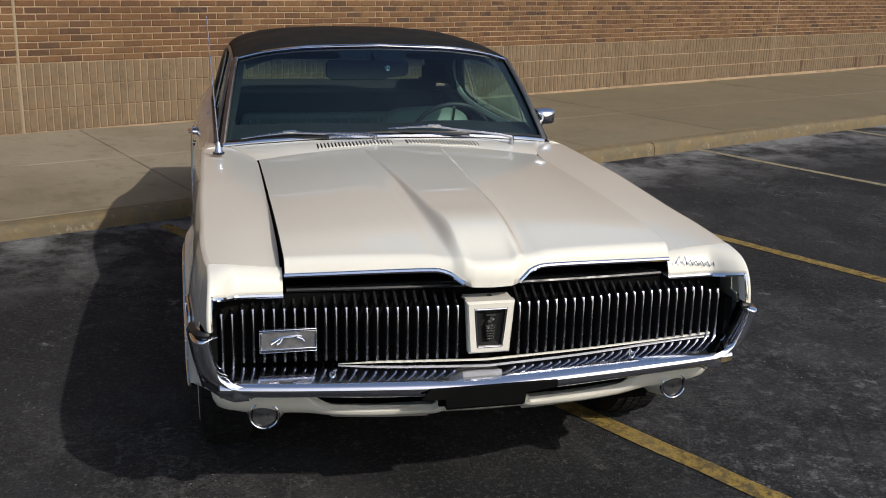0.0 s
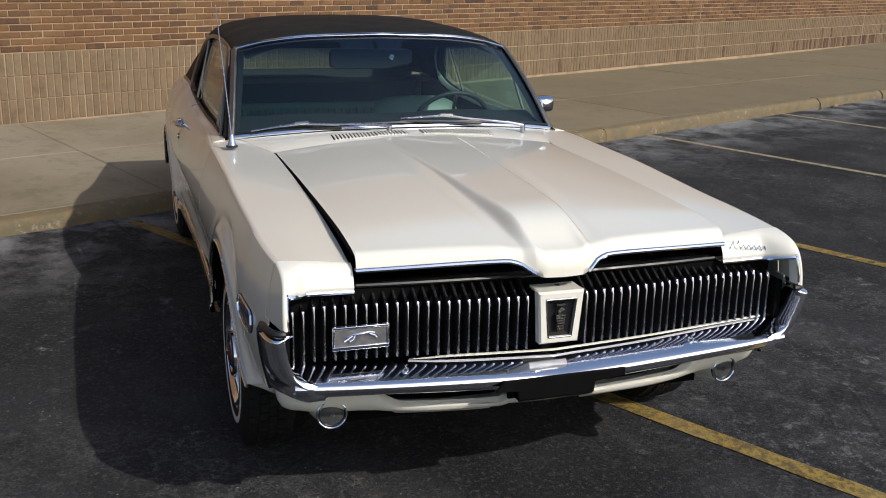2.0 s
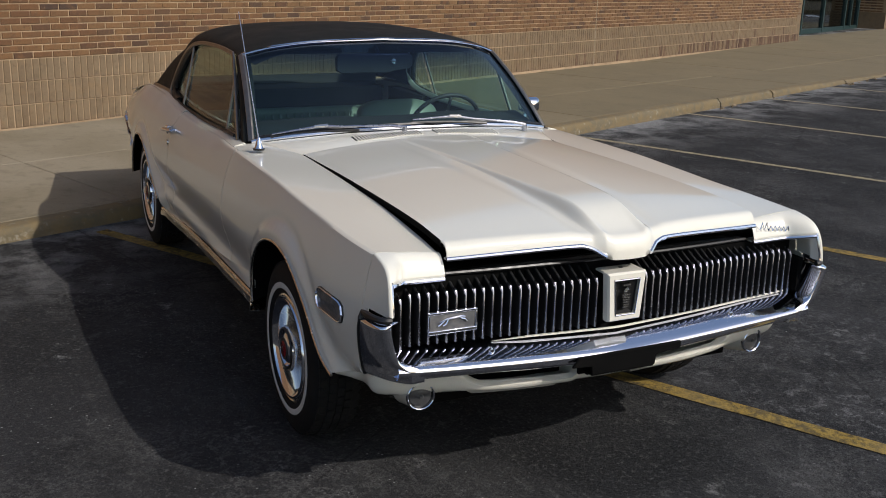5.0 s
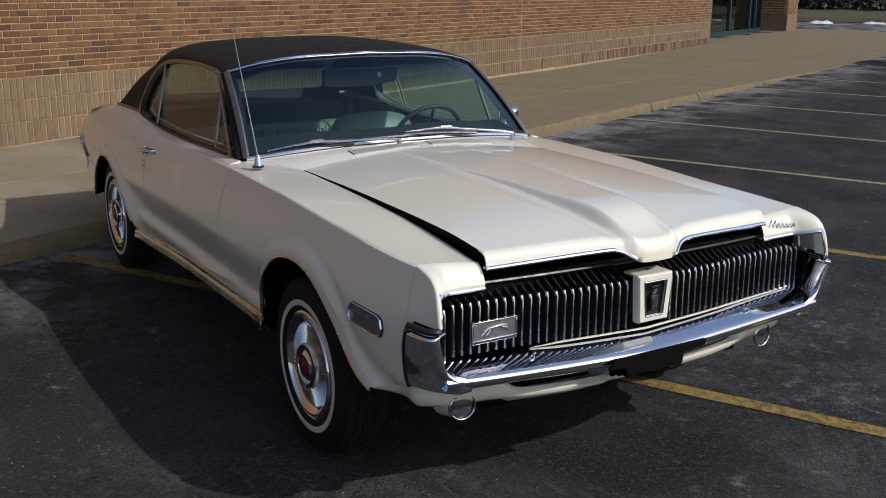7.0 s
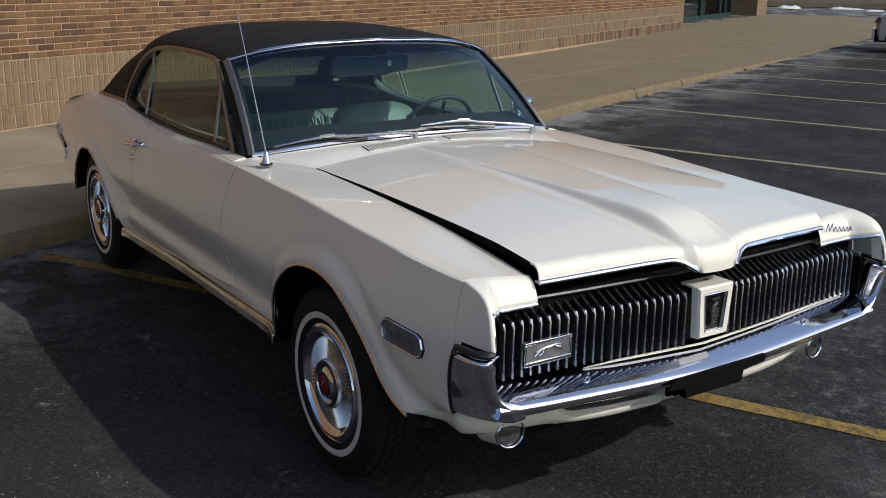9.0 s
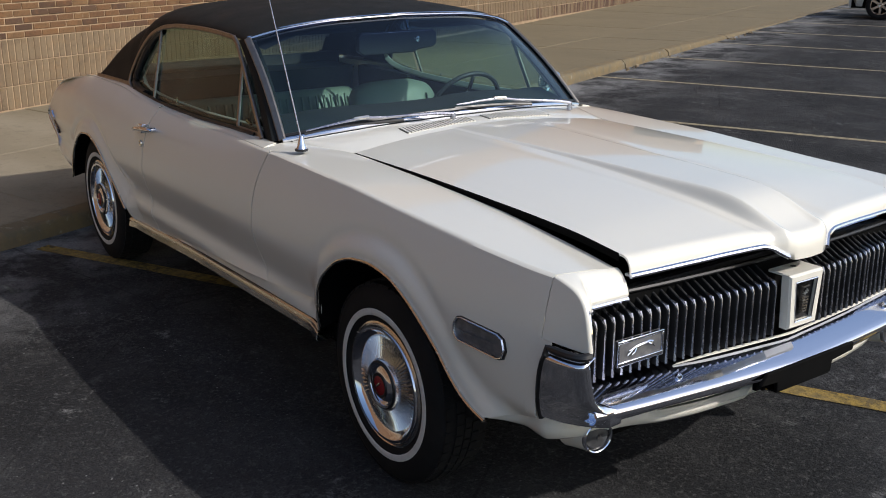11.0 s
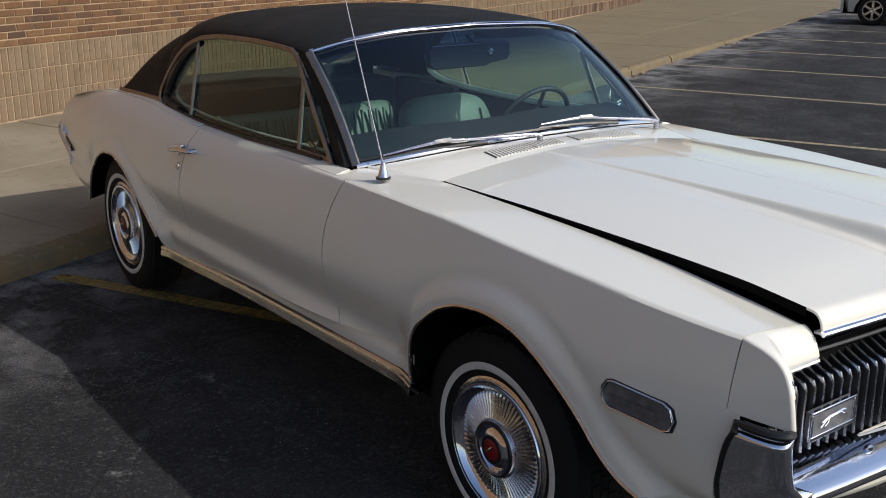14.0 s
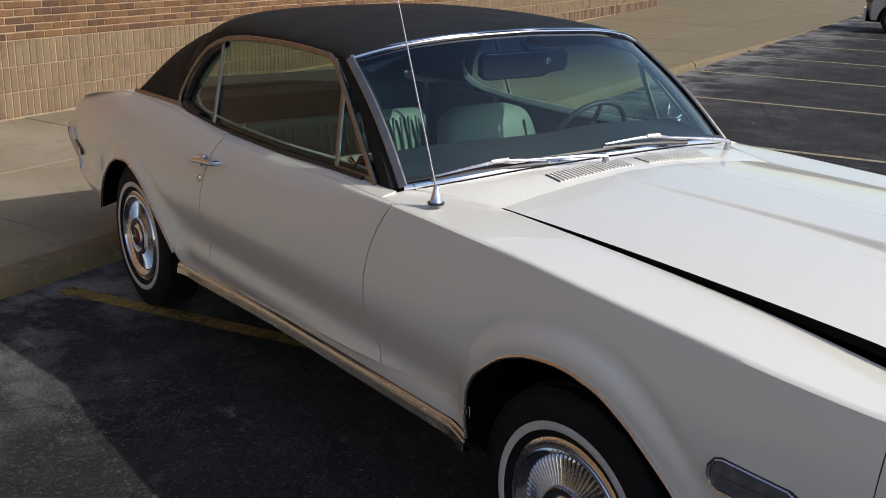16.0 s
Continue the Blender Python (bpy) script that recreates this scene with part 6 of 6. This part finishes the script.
for r in range(22):
    for i in range(7):
        s = 28.3 + (i + 0.5) * BW
        v, f = brick_data(BW - 0.01, BH - 0.01)
        o = len(far_p[0])
        m = WALL_M @ pose(s, -0.008, Z1 + (r + 0.5) * BH)
        far_p[0].extend(m @ Vector(p) for p in v)
        far_p[1].extend(tuple(i2 + o for i2 in q) for q in f)
    for i in range(8):
        v, f = brick_data(BW - 0.01, BH - 0.01)
        o = len(far_p[0])
        m = WALL_M @ pose(28.292, 0.1 + (i + 0.5) * BW, Z1 - 3 * SH + (r + 0.5) * BH * 1.4, 0, 0, -90)
        far_p[0].extend(m @ Vector(p) for p in v)
        far_p[1].extend(tuple(i2 + o for i2 in q) for q in f)
ob = stuff_of("pier_brickwork", far_p, BRICK_FAR, "orange-brown brickwork of the pier")
ob.parent = pier
link("pier_base", *wall_box(28.29, 29.71, -0.010, 1.2, 0.0, Z1 - 0.01), SOLDIER, pier, smooth=False)
canopy = tagged(link("canopy", *wall_box(19.95, 30.0, 0.0, 6.0, 3.05, 6.0), SOLDIER, None, "brick fascia over the entrance", smooth=False), category="canopy", kind="structure")
tagged(link("roof_slab", *wall_box(-34.0, 30.0, 0.32, 12, 5.9, 6.0), MORTAR, None, "flat building roof", smooth=False), category="roof", kind="structure")

# ---- pavement slabs ----
pavement = tagged(new("pavement"), "wide tan concrete pavement with tooled joints", "pavement", kind="structure")
link("pavement_bed", *[(lambda v, f: ([at(KERB_O, KU, KV, p[0], p[1], p[2]) for p in v], f))(*box_data(-36, 9, 0.16, 2.6, -0.05, 0.045))][0], MORTAR, pavement, smooth=False)
S0 = -0.86
for i in range(-7, 17):
    for j, (d0, d1) in enumerate(((0.155, 1.60), (1.60, 5.2))):
        s0, s1 = S0 + 1.9 * i + 0.004, S0 + 1.9 * (i + 1) - 0.004
        c = 0.008
        dz = rnd.uniform(-0.002, 0.002)
        v = []
        for (a0, a1, b0, b1, low) in ((s0, s1, d0 + 0.003, d1 - 0.003, 0.05), (s0, s1, d0 + 0.003, d1 - 0.003, 0.006), (s0 + c, s1 - c, d0 + 0.003 + c, d1 - 0.003 - c, 0.0)):
            for s, d in ((a0, b0), (a1, b0), (a1, b1), (a0, b1)):
                v.append(at(KERB_O, KU, KV, s, d, pave_z(d, s) - low + dz))
        f = [(8, 9, 10, 11)] + [(a, (a + 1) % 4, 4 + (a + 1) % 4, 4 + a) for a in range(4)] + [(4 + a, 4 + (a + 1) % 4, 8 + (a + 1) % 4, 8 + a) for a in range(4)]
        link("slab", v, f, CONCRETE, pavement, smooth=False)

# crumbs of broken kerb at its foot
rnd = random.Random(21)
for i in range(26):
    s = rnd.choice((9.22, 12.0, 12.6, 13.2, 7.62)) + rnd.uniform(-0.25, 0.35)
    r = rnd.uniform(0.012, 0.035)
    pts = [Vector((rnd.uniform(-1, 1), rnd.uniform(-1, 1), rnd.uniform(-0.6, 0.8))).normalized() * r * rnd.uniform(0.7, 1.1) for _ in range(10)]
    bm = bmesh.new()
    for p in pts:
        bm.verts.new(p)
    bmesh.ops.convex_hull(bm, input=bm.verts)
    me = bpy.data.meshes.new("kerb_crumb")
    bm.to_mesh(me)
    bm.free()
    me.materials.append(KERB)
    ob = new("kerb_crumb", me)
    ob.matrix_basis = Matrix.Translation(at(KERB_O, KU, KV, s, -0.03 - abs(rnd.gauss(0, 0.06)), r * 0.4))
    tagged(ob, "broken tan concrete crumb beside the kerb", "rubble", group="kerb rubble")

# ---- silver car parked farther along the kerb ----
def estate_car(label, skin, m0):
    suv = tagged(new("parked_estate_car"), label, "car")
    def suv_part(name, data, mat, label="", **kw):
        return link(name, *data, mat, suv, label, **kw)

    # its own frame: front towards +y, its near side at -x
    prof = [(0.70, 0.30), (0.77, 0.42), (0.78, 0.62), (0.75, 0.74), (0.62, 0.92), (0.10, 1.02), (-0.55, 1.50), (-0.9, 1.62), (-2.6, 1.64), (-3.2, 1.55), (-3.55, 1.0), (-3.62, 0.62), (-3.60, 0.34)]
    rows = []
    for x in np.linspace(-1, 1, 17):
        a = abs(x)
        rows.append([(x * (0.91 - 0.16 * step(0.95, 1.6, z)), y - (0.22 if y > 0.5 else -0.08 if y < -3.3 else 0) * a**3, z - 0.05 * a**4 * (z > 0.8)) for y, z in prof])
    body = suv_part("body", grid_data(rows), skin, thick=0.01, angle=40)
    for side in (1, -1):
        def suv_low(y):
            for c in (0.0, -2.72):
                if abs(y - c) < 0.42:
                    return 0.30 + math.sqrt(max(0, 0.42**2 - (y - c) ** 2)) * 1.0
            return 0.30
        cols = bend(np.linspace(-3.60, 0.56, 60), [c + 0.42 * math.cos(t) for c in (0, -2.72) for t in np.linspace(0, math.pi, 15)])
        up = curve_of([(-3.6, 0.95), (0.1, 0.98), (0.42, 0.93), (0.58, 0.86)])
        rows = [[((0.915 - 0.05 * (1 - math.sin(math.pi * min(1, t * 0.9 + 0.1))) ) * side, y, suv_low(y) + (float(up(y)) - suv_low(y)) * t) for t in np.linspace(0, 1, 8)] for y in cols]
        suv_part("side_panel", grid_data(rows), skin, thick=0.01)
        win = [(-0.45, 1.02), (-3.1, 1.02), (-2.95, 1.48), (-1.0, 1.50), (-0.75, 1.42)]
        v = [((0.918 - 0.16 * step(0.95, 1.6, z)) * side, y, z) for y, z in win]
        suv_part("side_glass", (v, [tuple(range(5))]), BLACK)
        suv_part("head_lamp", mirrored(prism([(0.55, 0.71, 0.68), (0.84, 0.55, 0.70), (0.86, 0.47, 0.82), (0.60, 0.63, 0.84)], (0, 0.0, 0), (0.03, 0.06, 0)), side), LENS)
    rows = [[(x, 0.81 - 0.12 * abs(x) ** 3, z) for x in np.linspace(-0.86, 0.86, 15)] for z in (0.28, 0.36, 0.50, 0.56)]
    suv_part("bumper", grid_data(rows), skin, thick=0.06)
    for cy in (0.0, -2.72):
        for side in (-1, 1):
            m = pose(0.80 * side, cy, 0.345, 0, 0, 0 if side < 0 else 180)
            tyre = link("wheel", *lathe_data([(-0.09, 0.23), (-0.11, 0.27), (-0.10, 0.33), (-0.07, 0.345), (0.07, 0.345), (0.1, 0.33), (0.1, 0.23)], 40), RUBBER, suv)
            tyre.matrix_basis = m
            spokes = [lathe_data([(-0.085, 0.235), (-0.10, 0.23), (-0.10, 0.21), (-0.05, 0.20)], 36), lathe_data([(-0.10, 0.001), (-0.105, 0.04), (-0.08, 0.06), (-0.03, 0.065)], 20)]
            for i in range(6):
                spokes.append(moved(box_data(-0.10, -0.07, -0.028, 0.028, 0.04, 0.215), pose(0, 0, 0, 60 * i, 0, 0)))
            link("alloy_rim", *joined(*spokes), TRIM, tyre)
            # near-black disc and underside block carry the shade in their colour
            link("rim_back", *lathe_data([(-0.03, 0.23), (-0.03, 0.001)], 24), SHADE_AND_BLACK, tyre)
    suv_part("underbody", box_data(-0.75, 0.75, -3.4, 0.7, 0.25, 0.5), SHADE_AND_BLACK)
    suv.matrix_basis = m0

estate_car("silver car with alloy wheels parked nose to kerb", SILVER, Matrix.Translation((17.09, 10.53, 0)) @ pose(0, 0, 0, 0, 0, math.degrees(KERB_A)) @ Matrix.Scale(0.82, 4))
DARK_PAINT = paint("dark_paint", (0.02, 0.024, 0.028))
estate_car("dark car parked beyond the grass verge", DARK_PAINT, Matrix.Translation((44.4, 30.9, 0)) @ pose(0, 0, 0, 0, 0, 35))

# ---- far verge: winter grass, hedge, patches of old snow ----
FAR_D = Vector((0.78, 0.625, 0)).normalized()
FAR_N = Vector((-FAR_D.y, FAR_D.x, 0))
FAR_O = Vector((-2.2, -2.3, 0))
k = Mat("winter_grass", (0.085, 0.066, 0.036), 0.95)
k.tint(k.ramp(k.noise(3, 5), 0.4, 0.65, 0, 0.8), (0.05, 0.043, 0.024)).bump(k.noise(40, 4), 0.8, 0.03)
GRASS = k.m
k = Mat("old_snow", (0.74, 0.75, 0.78), 0.7)
k.tint(k.ramp(k.noise(5, 5), 0.5, 0.7, 0, 0.7), (0.42, 0.41, 0.40)).bump(k.noise(14, 4), 0.6, 0.03)
SNOW = k.m
k = Mat("hedge_leaf", (0.014, 0.015, 0.010), 0.8)
k.tint(k.ramp(k.noise(8, 3), 0.4, 0.65, 0, 0.8), (0.04, 0.033, 0.022))
LEAF = k.m
k = Mat("twig_bark", (0.07, 0.055, 0.042), 0.9)
k.tint(k.ramp(k.noise(20, 3), 0.4, 0.65, 0, 0.6), (0.11, 0.09, 0.07))
BARK = k.m


def far(n, d, z=0.0):
    return FAR_O + FAR_D * d + FAR_N * n + Vector((0, 0, z))


rnd = random.Random(11)
rows = []
for d in (44.2, 44.4, 46.5, 50, 54, 58, 66, 90):
    rows.append([far(n, d + (rnd.uniform(-0.15, 0.15) if d < 45 else 0), 0.02 if d < 44.3 else 0.12 + rnd.uniform(0, 0.08)) for n in np.linspace(-70, 30, 80)])
tagged(link("grass_verge", *grid_data(rows), GRASS, None, "brown winter grass verge beyond the lot"), category="grass", kind="stuff")


def mound(n, d, w, l, h, seed):
    r = random.Random(seed)
    rows = []
    for i in range(6):
        t = i / 5
        rows.append([far(n + math.cos(a) * w * (1 - t) * r.uniform(0.75, 1.15), d + math.sin(a) * l * (1 - t) * r.uniform(0.75, 1.15), h * (1 - (1 - t) ** 2) * r.uniform(0.7, 1.2) - 0.02) for a in np.linspace(0, 2 * math.pi, 26, endpoint=False)])
    return tagged(link("snow_patch", *grid_data(rows, True), SNOW, None, "patch of old melting snow on the asphalt"), category="snow", group="snow patches")


for i, (n, d) in enumerate(((0.1, 43.0), (-1.8, 43.4), (-2.5, 42.7), (-4.0, 43.2), (-4.7, 42.8), (-6.6, 43.2), (-8.8, 43.1), (1.2, 47.4), (-2.6, 50.2))):
    for j in range(3):
        mound(n + rnd.uniform(-0.45, 0.45), d + rnd.uniform(-0.3, 0.3), rnd.uniform(0.15, 0.42), rnd.uniform(0.12, 0.3), rnd.uniform(0.05, 0.13), 7 * i + j)


def bush(n, d, w, h, seed):
    """A loose hedge plant: thin stems and several hundred small leaves."""
    r = random.Random(seed)
    ob = tagged(new("bush"), "dark leafless-looking winter bush along the verge", "bush", group="bushes along the verge")
    stems = []
    for _ in range(14):
        a = r.uniform(0, 2 * math.pi)
        x, y = r.uniform(-0.3, 0.3) * w, r.uniform(-0.3, 0.3) * w
        top = Vector((x + math.cos(a) * w * 0.4, y + math.sin(a) * w * 0.4, h * r.uniform(0.7, 1.05)))
        stems.append(tube_data([(x, y, 0), tuple(Vector((x, y, 0)).lerp(top, 0.5) + Vector((0, 0, h * 0.1))), tuple(top)], [0.03, 0.02, 0.006], 5))
    st = link("stem", *joined(*stems), BARK, ob)
    v, f = [], []
    for _ in range(620):
        a, q, z = r.uniform(0, 2 * math.pi), math.sqrt(r.random()) * w * 0.62, r.uniform(0.05, 1.0)
        q *= (0.75 + 0.5 * r.random()) * math.sqrt(max(0.05, 1 - (z * 0.85) ** 3))
        c = Vector((q * math.cos(a), q * math.sin(a), z * h))
        u = Vector((r.uniform(-1, 1), r.uniform(-1, 1), r.uniform(-1, 1))).normalized() * 0.17 * r.uniform(0.6, 1.3)
        wv = u.cross(Vector((r.uniform(-1, 1), r.uniform(-1, 1), r.uniform(-1, 1)))).normalized() * 0.085
        o = len(v)
        v += [c - u, c + wv, c + u, c - wv]
        f.append((o, o + 1, o + 2, o + 3))
    link("foliage", v, f, LEAF, ob, smooth=False)
    ob.matrix_basis = Matrix.Translation(far(n, d, 0.1))


for i in range(26):
    bush(-34 + i * 1.75 + rnd.uniform(-0.4, 0.4), 57.5 + rnd.uniform(-0.8, 0.8), rnd.uniform(2.0, 2.9), rnd.uniform(1.5, 2.9), i)
